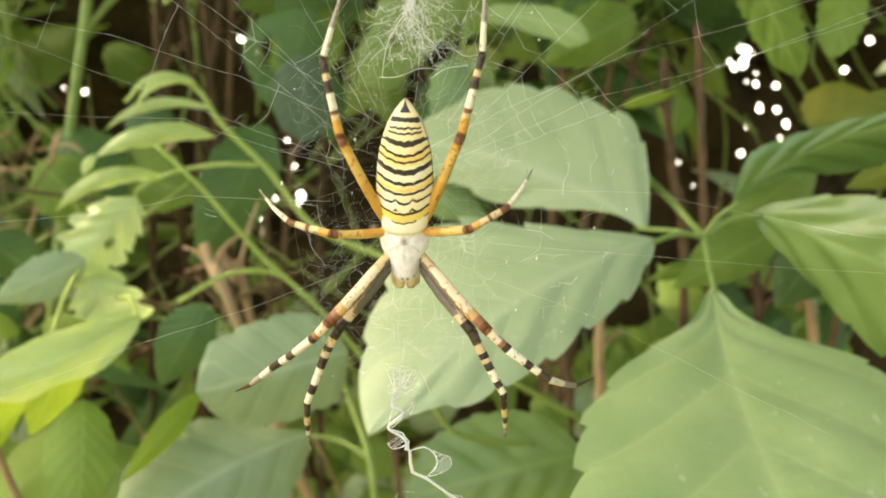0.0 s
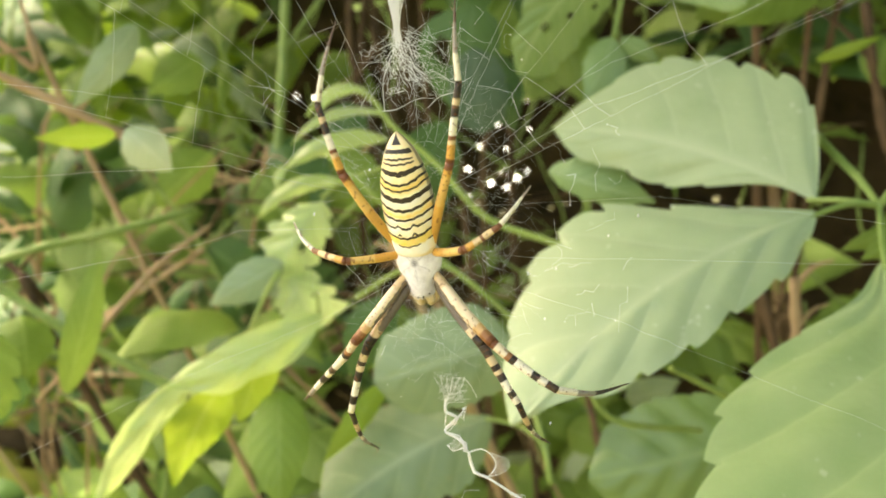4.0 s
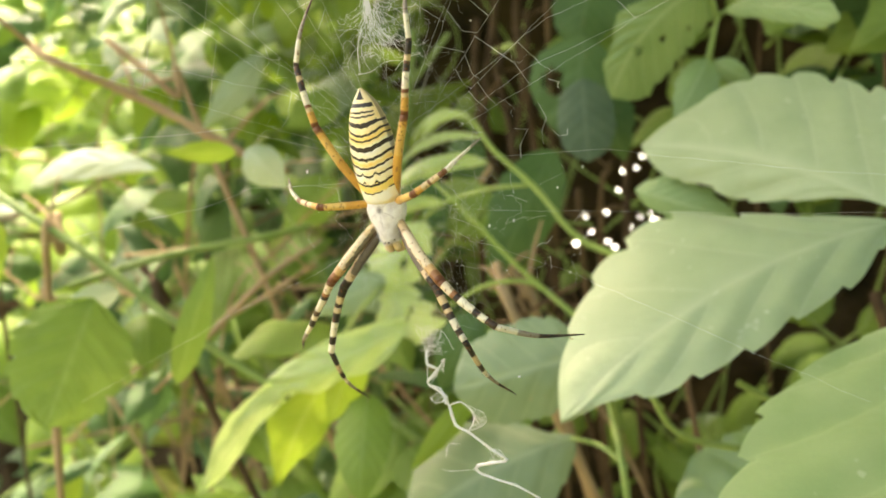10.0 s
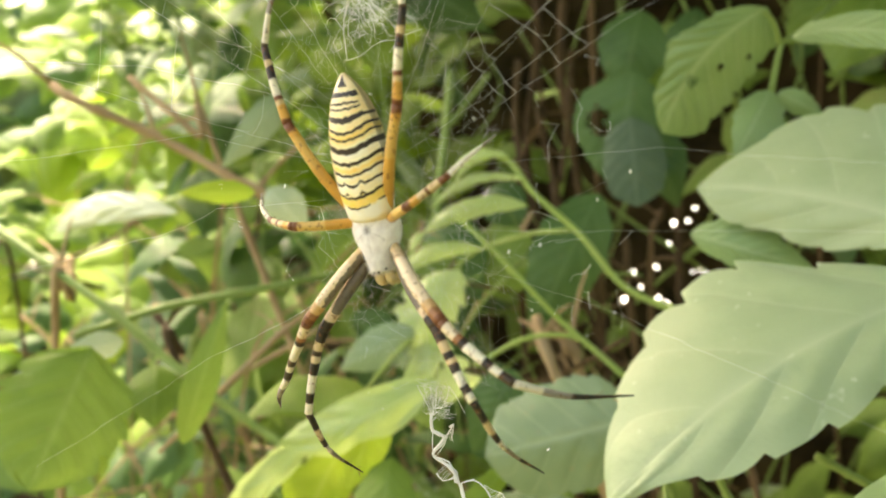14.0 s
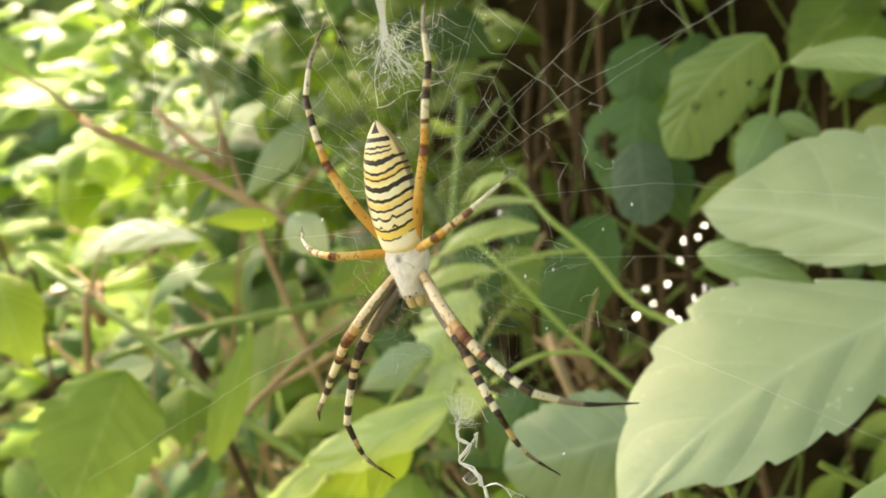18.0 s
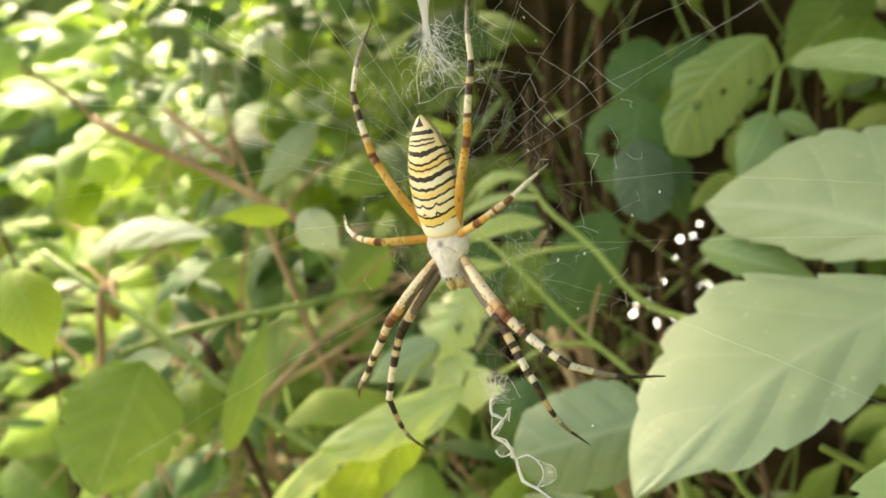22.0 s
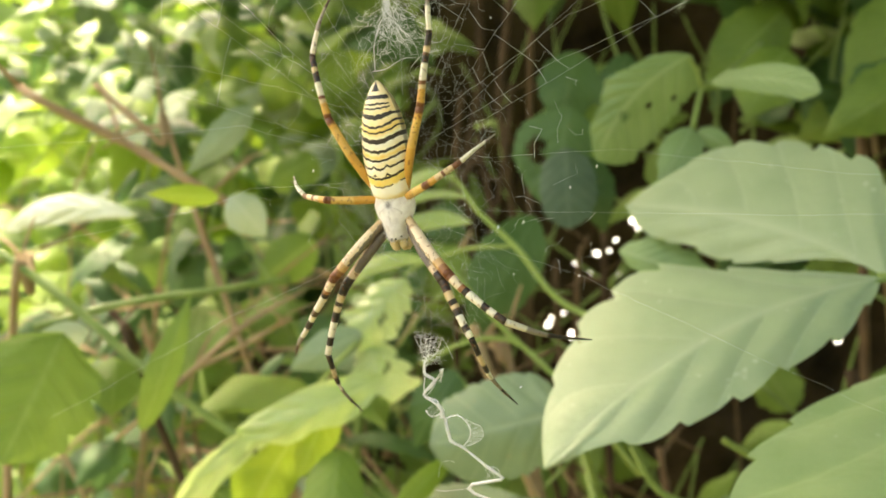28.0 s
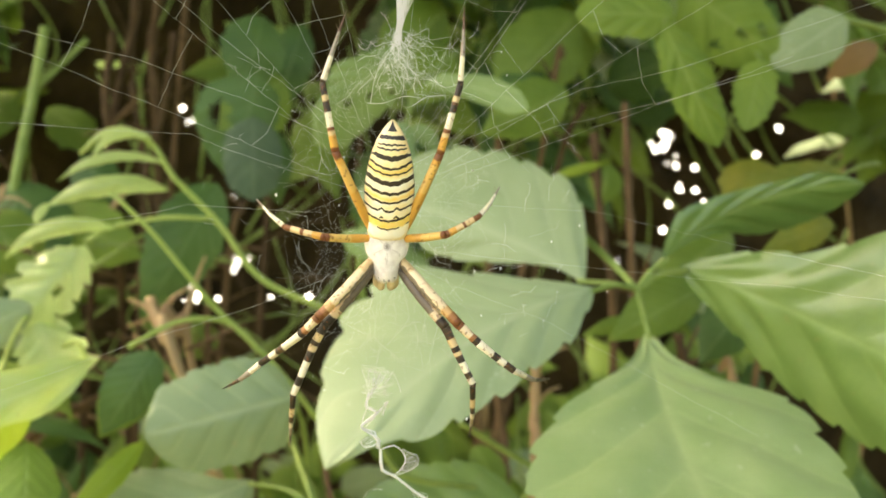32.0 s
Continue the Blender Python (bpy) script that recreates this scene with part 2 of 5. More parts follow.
def blade(base, tip, n, wl, wr, peak=0.42, sharp=1.25, bend=0.12, fold=0.15, foldr=None, serr=0.06, teeth=9, wave=0.05, taper=0.75, taperr=None, seed=0, nu=50, nv=6, holes=()):
    """A leaf blade from base to tip: n its facing side, wl and wr the widths of its halves, bend its arch, fold how far each
    half leans back, taper how narrow it starts, serr and teeth its saw edge, wave its ripple."""
    rnd = random.Random(seed)
    base, tip = Vector(base), Vector(tip)
    d = tip - base
    ln = d.length
    d.normalize()
    n = Vector(n)
    n = (n - d * n.dot(d)).normalized()
    s = d.cross(n)
    foldr = fold if foldr is None else foldr
    bm = bmesh.new()
    uv = bm.loops.layers.uv.verify()
    ph = rnd.uniform(0, 6)
    rows = []
    for i in range(nu + 1):
        v = i / nu
        vv = v ** (math.log(0.5) / math.log(peak))
        arc = math.sin(math.pi * min(max(vv, 0.0), 1.0)) if 0 < v < 1 else 0.0
        widths = [max(arc ** (k if v < peak else sharp * 0.8), 0.012) for k in (taper, taper if taperr is None else taperr)]
        mid = base + d * (ln * v) + n * (bend * ln * 4 * v * (1 - v)) - n * (bend * ln * 0.0)
        row = []
        for j in range(-nv, nv + 1):
            u = j / nv
            half, lean, w = (wl, fold, widths[0]) if u > 0 else (wr, foldr, widths[1])
            saw = (v * teeth + (0.0 if u > 0 else 0.37)) % 1.0
            k = 1 + (serr * (saw - 0.6) + serr * 0.5 * math.sin(v * 31 + ph + u)) * (abs(u) ** 3)
            x = abs(u) * half * w * k
            y = -math.sin(lean) * x - 0.12 * x * abs(u) + wave * half * math.sin(v * 9 + ph + 2 * u) * abs(u) * w
            row.append(bm.verts.new(mid + s * (math.copysign(x * math.cos(lean), u) if j else 0) + n * y + d * (serr * 0.6 * ln / teeth * abs(u) ** 2)))
        rows.append(row)
    for i in range(nu):
        for j in range(2 * nv):
            if any(abs((i + 0.5) / nu - hv) * nu < hr and abs((j + 0.5) / nv - 1 - hu) * nv < hr for hv, hu, hr in holes):
                continue
            f = bm.faces.new((rows[i][j], rows[i][j + 1], rows[i + 1][j + 1], rows[i + 1][j]))
            for l, (a, b) in zip(f.loops, ((j, i), (j + 1, i), (j + 1, i + 1), (j, i + 1))):
                l[uv].uv = (a / (2 * nv), b / nu)
    return bm


KNOTS = (0.0, 0.12, 0.3, 0.5, 0.7, 0.88, 1.0)


def half_width(widths, v):
    """A smooth curve through the half widths of a blade at its inner knots, closing at both ends."""
    y = [0.0, *widths, 0.0]
    m = [1.6 * y[1] / KNOTS[1]]
    for i in range(1, 6):
        a, b = KNOTS[i] - KNOTS[i - 1], KNOTS[i + 1] - KNOTS[i]
        m.append(((y[i + 1] - y[i]) / b * a + (y[i] - y[i - 1]) / a * b) / (a + b))
    m.append(-1.6 * y[5] / (1 - KNOTS[5]))
    i = next(k for k in range(6) if v <= KNOTS[k + 1])
    h = KNOTS[i + 1] - KNOTS[i]
    t = (v - KNOTS[i]) / h
    return max((2 * t**3 - 3 * t * t + 1) * y[i] + (t**3 - 2 * t * t + t) * h * m[i] + (3 * t * t - 2 * t**3) * y[i + 1] + (t**3 - t * t) * h * m[i + 1], 0.0)


def broad_blade(base, tip, n, left, right, arch=0.03, bow=0.0, fold=0.1, foldr=0.1, serr=0.06, teeth=9, quilt=0.012, veins=5.0, wave=0.012, seed=0, nu=100, nv=9, holes=()):
    """A blade with a bowed midrib, halves of their own widths, rounded forward teeth and quilted fields between the side veins."""
    base, tip = Vector(base), Vector(tip)
    d = tip - base
    ln = d.length
    d.normalize()
    n = Vector(n)
    n = (n - d * n.dot(d)).normalized()
    s = d.cross(n)
    bm = bmesh.new()
    uv = bm.loops.layers.uv.verify()
    rows = []
    for i in range(nu + 1):
        v = i / nu
        c = 4 * v * (1 - v)
        mid = base + d * (ln * v) + n * (arch * ln * c) + s * (bow * ln * c)
        row = []
        for j in range(-nv, nv + 1):
            u = abs(j) / nv
            side, lean, widths = (1, fold, left) if j > 0 else (-1, foldr, right)
            saw = (v * teeth + (0.0 if j > 0 else 0.4)) % 1.0
            w = half_width(widths, v) * ln * (1 + serr * (0.35 - (1 - saw) ** 2.5 + 0.3 * math.sin(v * 23 + seed + side)) * u**5)
            x = u * w
            ph = ((v - 0.275 * u) * veins) % 1.0
            puff = quilt * ln * (abs(math.cos(math.pi * ph)) - 0.5) * math.sin(math.pi * min(u, 0.85)) * min(1.0, c * 1.5)
            puff += wave * ln * noise.noise((v * 4 + seed, side * u * 2.2, seed * 0.7)) * u
            row.append(bm.verts.new(mid + s * (side * x * math.cos(lean)) - n * (math.sin(lean) * x + 0.12 * x * u - puff)))
        rows.append(row)
    for i in range(nu):
        for j in range(2 * nv):
            if any(((i + 0.5) / nu - hv) ** 2 * 4 + ((j + 0.5) / nv - 1 - hu) ** 2 < (hr * (1 + 0.35 * math.sin(3 * i + 2 * j))) ** 2 for hv, hu, hr in holes):
                continue
            f = bm.faces.new((rows[i][j], rows[i][j + 1], rows[i + 1][j + 1], rows[i + 1][j]))
            for l, (a, b) in zip(f.loops, ((j, i), (j + 1, i), (j + 1, i + 1), (j, i + 1))):
                l[uv].uv = (a / (2 * nv), b / nu)
    return bm


def stalked(plant, kind, stalk, base, tip):
    a, b = Vector(stalk), Vector(base)
    mid = a.lerp(b, 0.5) + Vector((0, 0, 0.06 * (b - a).length))
    part("stalk", tube(bmesh.new(), smooth_path([a, mid, b.lerp(Vector(tip), 0.03)], 5), [0.0008, 0.0006], 6), SHOOT if kind in ("lime", "fresh", "young") else STEM, plant)


def broad_leaf(plant, base, tip, n, left, right, kind="mid", stalk=None, label="", **how):
    """One large leaf of a plant; left and right are its half widths, in lengths of the blade, from stalk to tip."""
    how.setdefault("seed", int(abs(base[0] * 7919 + base[2] * 104729)) % 97)
    ob = part("leaf", broad_blade(base, tip, n, left, right, **how), LEAF[kind], plant, label)
    if stalk is not None:
        stalked(plant, kind, stalk, base, tip)
    return ob


def leaf(plant, base, tip, n, wl, wr, kind="mid", stalk=None, label="", **how):
    """One leaf of a plant, with its midrib, and a stalk to the given point."""
    how.setdefault("seed", int(abs(base[0] * 7919 + base[2] * 104729 + tip[1] * 1299709)) % 9999)
    ob = part("leaf", blade(base, tip, n, wl, wr, **how), LEAF[kind], plant, label)
    if stalk is not None:
        stalked(plant, kind, stalk, base, tip)
    return ob


def stem(plant, name, pts, r, material):
    part(name, tube(bmesh.new(), smooth_path(pts, 7), r, 9), material, plant)


def branch(pts, r, material):
    """A bare twig or dry stalk of its own, knotted along its length."""
    pts = [Vector(p) for p in pts]
    if pts[-1].z > pts[0].z:
        pts = pts[::-1]
    run = pts[-1] - pts[-2]
    if -run.z > 0.75 * run.length:
        k = pts[-1].z / -run.z
        pts = [*pts, pts[-1] + Vector((run.x * k * 0.25, 0.03, -0.5 * pts[-1].z)), pts[-1] + Vector((run.x * k * 0.3, 0.05, -pts[-1].z - 0.01))]
    line = smooth_path(pts, 8)
    rr = r if hasattr(r, "__len__") else [r * (1 + 0.18 * math.sin(i * 1.9)) for i in range(len(line))]
    ob = part("twig" if material == TWIG else "dry_stalk", tube(bmesh.new(), line, rr, 9), material)
    pick = random.Random(int(abs(pts[0].x * 9e4 + pts[0].z * 7e5)))
    for _ in range(2):
        k = pick.randrange(1, max(2, len(line) // 2))
        d = Vector((pick.uniform(-1, 1), pick.uniform(-0.4, 0.4), pick.uniform(-0.2, 1))).normalized() * pick.uniform(0.012, 0.03)
        r0 = (rr[min(k, len(rr) - 1)] if len(rr) == len(line) else rr[-1]) * 0.55
        part("side_shoot", tube(bmesh.new(), smooth_path([line[k], line[k] + d * 0.5 + Vector((0, 0, 0.002)), line[k] + d], 4), [r0, r0 * 0.4], 6), material, ob)
    tagged(ob, "bare brown twig in the thicket" if material == TWIG else "bleached dry stalk among the leaves", "twig" if material == TWIG else "stalk", "bare twigs in the thicket")


# ---- ground, bank and sky beyond it ----


def sheet(name, nx, ny, place, material, gap=None):
    me = bpy.data.meshes.new(name)
    vs = [place(i / nx, j / ny) for i in range(nx + 1) for j in range(ny + 1)]
    k = ny + 1
    fs = [(i * k + j, (i + 1) * k + j, (i + 1) * k + j + 1, i * k + j + 1) for i in range(nx) for j in range(ny) if gap is None or not gap(vs[i * k + j])]
    me.from_pydata(vs, [], fs)
    for p in me.polygons:
        p.use_smooth = True
    me.materials.append(material)
    return new(name, me)


def grounded(a, b):
    x, y = (a - 0.5), (b - 0.5)
    x, y = math.copysign(abs(x * 2) ** 4 * 900, x) + x * 4, math.copysign(abs(y * 2) ** 4 * 900, y) + y * 4
    return (x, y, 0.03 * noise.noise((x, y, 0.3)) if abs(x) + abs(y) < 20 else 0.0)


tagged(sheet("ground", 80, 80, grounded, EARTH), "shaded earth with short grass and litter", "ground", kind="structure")

# chinks in the thicket through which the sky shows: centre, spread and number
CLUSTERS = ((-0.130, 0.498, 0.014, 0.011, 8), (-0.098, 0.510, 0.008, 0.008, 6), (-0.104, 0.548, 0.012, 0.012, 11), (-0.112, 0.495, 0.016, 0.010, 4), (-0.123, 0.609, 0.010, 0.008, 3), (-0.261, 0.580, 0.008, 0.006, 2),
            (0.203, 0.603, 0.010, 0.022, 18), (0.158, 0.520, 0.008, 0.030, 6), (0.272, 0.606, 0.015, 0.020, 3), (0.047, 0.486, 0.010, 0.005, 3), (-0.057, 0.493, 0.012, 0.006, 3),
            (-0.092, 0.513, 0.015, 0.011, 2), (-0.092, 0.512, 0.015, 0.007, 1), (-0.076, 0.562, 0.011, 0.018, 3), (-0.067, 0.701, 0.015, 0.011, 5), (-0.147, 0.500, 0.012, 0.014, 4), (0.215, 0.575, 0.014, 0.016, 6))
CHINKS = []
chink_rnd = random.Random(12)
for cx, cz, sx, sz, count in CLUSTERS:
    for _ in range(count // 2 + 1):
        CHINKS.append((chink_rnd.gauss(cx, sx), chink_rnd.gauss(cz, sz), chink_rnd.choice((0.0005, 0.0007, 0.0009, 0.0016))))

# the widest chinks: x, z and radius in millimetres
for x, z, r in ((194, 623, 2.4), (200, 618, 1.8), (206, 609, 1.8), (203, 600, 2.4), (196, 597, 1.8), (210, 586, 1.4), (224, 585, 1.5), (222, 569, 1.6), (227, 560, 1.8), (200, 559, 1.6), (195, 541, 1.6), (160, 501, 1.6), (278, 613, 1.8),
                (-120, 489, 2.0), (-124, 495, 1.2), (-93, 512, 2.1), (-97, 517, 1.1), (-101, 505, 1.0), (-147, 505, 1.5), (-152, 499, 1.1), (-139, 507, 0.8), (-143, 518, 0.8), (-106, 487, 1.3), (-100, 549, 1.0), (-116, 535, 0.9), (-121, 607, 1.2), (-128, 520, 1.0)):
    CHINKS.append((x / 1000, z / 1000, r / 1000))


def bank_y(x, z):
    return 0.50 + 0.10 * noise.noise((x * 3, z * 3, 1.7)) * min(1, abs(x) * 4) + 0.025 * noise.noise((x * 14, z * 14, 3.1)) + 0.08 * (z - 0.5)


def banked(a, b):
    x = float(np.interp(a, (0, 0.12, 0.88, 1), (-0.40, -0.29, 0.31, 0.86)))
    z = float(np.interp(b, (0, 0.17, 0.85, 1), (-0.02, 0.44, 0.66, 1.18)))
    return (x, bank_y(x, z), z)


def chink(v):
    return any((v[0] - x) ** 2 + (v[2] - z) ** 2 < r * r for x, z, r in CHINKS)


# backing sheet, coloured dark for the shade inside the thicket
tagged(sheet("bank", 760, 560, banked, DEPTHS, chink), "dark sheet for the shaded depth of the thicket, with chinks of sky", "bank", kind="structure")
glare = bpy.data.materials.new("bright_distance")
glare.use_nodes = True
em = glare.node_tree.nodes.new("ShaderNodeEmission")
em.inputs[0].default_value, em.inputs[1].default_value = (1.0, 1.0, 0.96, 1), 1.9
glare.node_tree.links.new(em.outputs[0], glare.node_tree.nodes["Material Output"].inputs[0])
tagged(sheet("backdrop", 2, 2, lambda a, b: (-2.6 + 7.6 * a, 5.0, -0.2 + 4 * b), glare), "bright open sky far behind the bank", "sky", kind="structure")


def sloped(a, b):
    x, z = -3.2 + 2.5 * a, -0.02 + 2.3 * b
    return (x, 1.25 + 0.35 * noise.noise((x * 1.5, z * 1.5, 8.2)) + 0.12 * noise.noise((x * 6, z * 6, 5.0)) - 0.25 * x * (x + 0.25) * 0.3, z)


tagged(sheet("far_hedge", 150, 110, sloped, HEDGE), "sunlit far hedge in mixed greens", "hedge", kind="structure")


def low_backing(a, b):
    x, z = -1.9 + 1.52 * a, -0.02 + 0.60 * b
    return (x, 0.50 - 0.30 * (x + 0.38) + 0.06 * noise.noise((x * 5, z * 5, 2.2)) + 0.03 * noise.noise((x * 17, z * 17, 6.1)) + 0.25 * max(z - 0.3, 0), z)


# second dark sheet, so that gaps low on the left look shaded
tagged(sheet("lower_bank", 190, 80, low_backing, DEPTHS), "dark sheet for the shaded gaps low on the bank", "bank", kind="structure")

compound = root("shrub", (0.0545, 0.1280, 0.0), "broad-leaved shrub with pale green toothed leaflets on one stalk", "shrub")
broad_leaf(compound, (0.0533, 0.1158, 0.5335), (-0.0104, 0.0819, 0.4982), (0.137, -0.746, 0.652), (0.085, 0.231, 0.349, 0.290, 0.181), (0.093, 0.150, 0.165, 0.147, 0.050), "pale", stalk=(0.0672, 0.1250, 0.5325), arch=0.072, bow=0.051, fold=0.13, foldr=0.04, teeth=7, serr=0.13, quilt=0.009)
broad_leaf(compound, (0.0553, 0.1329, 0.5331), (-0.0080, 0.1556, 0.5555), (0.206, -0.963, 0.177), (0.275, 0.367, 0.361, 0.330, 0.192), (0.01, 0.077, 0.147, 0.132, 0.100), "pale", stalk=(0.0672, 0.1250, 0.5325), arch=0.003, bow=0.062, fold=0.15, foldr=0.11, teeth=7, serr=0.09, quilt=0.005)
broad_leaf(compound, (0.0646, 0.1085, 0.5235), (0.0712, 0.0341, 0.4765), (0.024, -0.483, 0.875), (0.056, 0.267, 0.379, 0.429, 0.342), (0.079, 0.345, 0.366, 0.340, 0.297), "broad", stalk=(0.0672, 0.1250, 0.5325), arch=0.021, bow=0.064, fold=-0.14, foldr=-0.10, teeth=9, serr=0.07, quilt=0.016)
broad_leaf(compound, (0.0758, 0.1315, 0.5399), (0.1227, 0.1159, 0.5612), (-0.509, -0.780, -0.366), (0.02, 0.073, 0.189, 0.189, 0.119), (0.118, 0.108, 0.075, 0.065, 0.061), "deep", stalk=(0.0672, 0.1250, 0.5325), arch=-0.089, bow=-0.083, fold=0.19, foldr=0.08, serr=0.06, teeth=9)
broad_leaf(compound, (0.0814, 0.1334, 0.5383), (0.1299, 0.0515, 0.5063), (-0.863, -0.505, 0.034), (0.092, 0.184, 0.236, 0.201, 0.135), (0.078, 0.150, 0.269, 0.242, 0.144), "deep", stalk=(0.0672, 0.1250, 0.5325), arch=-0.053, bow=-0.017, fold=0.15, foldr=0.08, serr=0.07, teeth=10, quilt=0.016)
leaf(compound, (0.0975, 0.1563, 0.5312), (0.0677, 0.1540, 0.5146), (-0.0717, -0.9628, 0.2604), 0.0091, 0.0069, "mid", stalk=(0.1092, 0.1627, 0.5205), serr=0.03)
leaf(compound, (0.1229, 0.1819, 0.5256), (0.1048, 0.1773, 0.5040), (-0.2065, -0.9079, 0.3648), 0.0091, 0.0091, "dark")
leaf(compound, (0.0815, 0.1751, 0.5186), (0.0657, 0.1762, 0.5130), (-0.1313, -0.9749, 0.1795), 0.0028, 0.0025, "mid")
stem(compound, "stem", [(0.0672, 0.1250, 0.5325), (0.0652, 0.1382, 0.5374), (0.0611, 0.1501, 0.5433), (0.0544, 0.1860, 0.5542), (0.0489, 0.2479, 0.5634)], [0.0008, 0.0011, 0.0016], STEM)
sapling = root("sapling", (-0.0223, 0.1305, 0.0), "low sapling with grey-green rounded toothed leaves", "sapling")
broad_leaf(sapling, (-0.0200, 0.1305, 0.5030), (-0.0580, 0.1263, 0.4935), (0.0634, -0.9737, 0.2186), (0.25, 0.33, 0.34, 0.31, 0.24), (0.25, 0.32, 0.33, 0.31, 0.22), "sage", stalk=(-0.0182, 0.1511, 0.4767), serr=0.07, teeth=9, quilt=0.006)
leaf(sapling, (-0.0617, 0.1558, 0.5100), (-0.0758, 0.1525, 0.4868), (0.1648, -0.9856, 0.0387), 0.0086, 0.0070, "dark", stalk=(-0.0483, 0.1620, 0.4831))
broad_leaf(sapling, (-0.0337, 0.1554, 0.4730), (-0.0826, 0.1337, 0.4489), (-0.02, -0.930, 0.36), (0.070, 0.237, 0.329, 0.324, 0.252), (0.160, 0.271, 0.266, 0.258, 0.218), "sage", stalk=(-0.0146, 0.1402, 0.4696), arch=-0.045, bow=0.060, fold=0.28, foldr=0.11, serr=0.07, teeth=9, quilt=0.006)
broad_leaf(sapling, (0.0450, 0.1600, 0.4650), (-0.0070, 0.1560, 0.4530), (0.05, -0.94, 0.34), (0.20, 0.30, 0.33, 0.30, 0.20), (0.20, 0.28, 0.30, 0.28, 0.20), "deep", stalk=(0.0475, 0.1170, 0.4840), serr=0.06, teeth=9, quilt=0.014)
stem(sapling, "stem", [(-0.0146, 0.1387, 0.4593), (-0.0160, 0.1404, 0.4711), (-0.0210, 0.1516, 0.4798), (-0.0278, 0.1633, 0.4927)], 0.001, STEM)
stem(sapling, "stem", [(0.0204, 0.1116, 0.5007), (0.0333, 0.1141, 0.4924), (0.0475, 0.1170, 0.4840)], 0.0008, STEM)
stem(sapling, "stem", [(0.0001, 0.1130, 0.4982), (0.0069, 0.1150, 0.4869), (0.0261, 0.1233, 0.4811)], 0.0008, STEM)
shoot = root("climbing_shoot", (-0.0700, 0.1302, 0.0), "young climbing shoot with lime green half-unrolled leaves", "climber")
broad_leaf(shoot, (-0.0712, 0.1293, 0.5122), (-0.1130, 0.1141, 0.4978), (0.105, -0.983, 0.253), (0.090, 0.125, 0.149, 0.110, 0.074), (0.090, 0.142, 0.120, 0.140, 0.069), "young", stalk=(-0.0900, 0.1640, 0.5100), arch=0.111, bow=-0.071, fold=0.04, foldr=0.3, serr=0.03, wave=0.05)
broad_leaf(shoot, (-0.1072, 0.1291, 0.5011), (-0.1463, 0.1155, 0.4607), (0.353, -0.904, -0.041), (0.040, 0.085, 0.105, 0.083, 0.030), (0.075, 0.063, 0.054, 0.068, 0.053), "young", stalk=(-0.1010, 0.1250, 0.5040), arch=0.03, bow=0.028, fold=0.07, foldr=0.3, serr=0.05, wave=0.06)
broad_leaf(shoot, (-0.1060, 0.1341, 0.4936), (-0.1388, 0.1447, 0.4531), (0.469, -0.869, -0.158), (0.10, 0.211, 0.225, 0.138, 0.076), (0.137, 0.160, 0.173, 0.116, 0.042), "fresh", stalk=(-0.1000, 0.1260, 0.5020), arch=-0.051, bow=0.022, fold=0.12, foldr=0.20, serr=0.03, wave=0.04)
broad_leaf(shoot, (-0.0860, 0.1250, 0.5080), (-0.0990, 0.1240, 0.4830), (0.4137, -0.9104, -0.0037), (0.10, 0.18, 0.2, 0.15, 0.08), (0.12, 0.2, 0.22, 0.16, 0.08), "fresh", arch=0.05, serr=0.03)
# half-unrolled leaflets, curling at their ends
for base, tip, wide, bow, hang in (((-0.0648, 0.1800, 0.5640), (-0.0955, 0.1740, 0.5577), 0.075, 0.09, 0.10), ((-0.0639, 0.1790, 0.5560), (-0.0975, 0.1700, 0.5500), 0.125, 0.07, 0.08),
                                    ((-0.0794, 0.1770, 0.5439), (-0.1085, 0.1680, 0.5345), 0.120, 0.10, 0.10), ((-0.0688, 0.1790, 0.5714), (-0.0855, 0.1730, 0.5640), 0.115, 0.16, 0.12),
                                    ((-0.0700, 0.1800, 0.5726), (-0.0890, 0.1740, 0.5660), 0.080, 0.14, 0.05), ((-0.0965, 0.1700, 0.5512), (-0.0990, 0.1660, 0.5450), 0.260, 0.05, 0.10)):
    broad_leaf(shoot, base, tip, (0.25, -0.93, 0.25), (wide * 0.5, wide * 0.72, wide * 0.8, wide * 0.7, wide * 0.4), (wide * 0.45, wide * 0.7, wide * 0.8, wide * 0.6, wide * 0.35), "young", arch=hang * 1.3, bow=bow * 1.4, fold=0.35, foldr=0.45, serr=0.10, teeth=7, quilt=0.02, wave=0.05, nu=48, nv=6)
broad_leaf(shoot, (-0.0865, 0.1730, 0.5385), (-0.1015, 0.1640, 0.5160), (0.35, -0.90, 0.25), (0.16, 0.27, 0.33, 0.34, 0.24), (0.20, 0.28, 0.33, 0.30, 0.20), "young", arch=0.08, bow=0.05, fold=0.3, foldr=0.3, serr=0.30, teeth=5, quilt=0.04, wave=0.05, holes=((0.55, -0.35, 0.13),))
broad_leaf(shoot, (-0.1000, 0.1680, 0.5205), (-0.0915, 0.1660, 0.4975), (0.31, -0.87, 0.40), (0.16, 0.26, 0.36, 0.46, 0.40), (0.20, 0.30, 0.40, 0.46, 0.42), "young", stalk=(-0.0960, 0.1690, 0.5290), arch=0.10, fold=0.25, foldr=0.35, serr=0.22, teeth=4, quilt=0.03, wave=0.08)
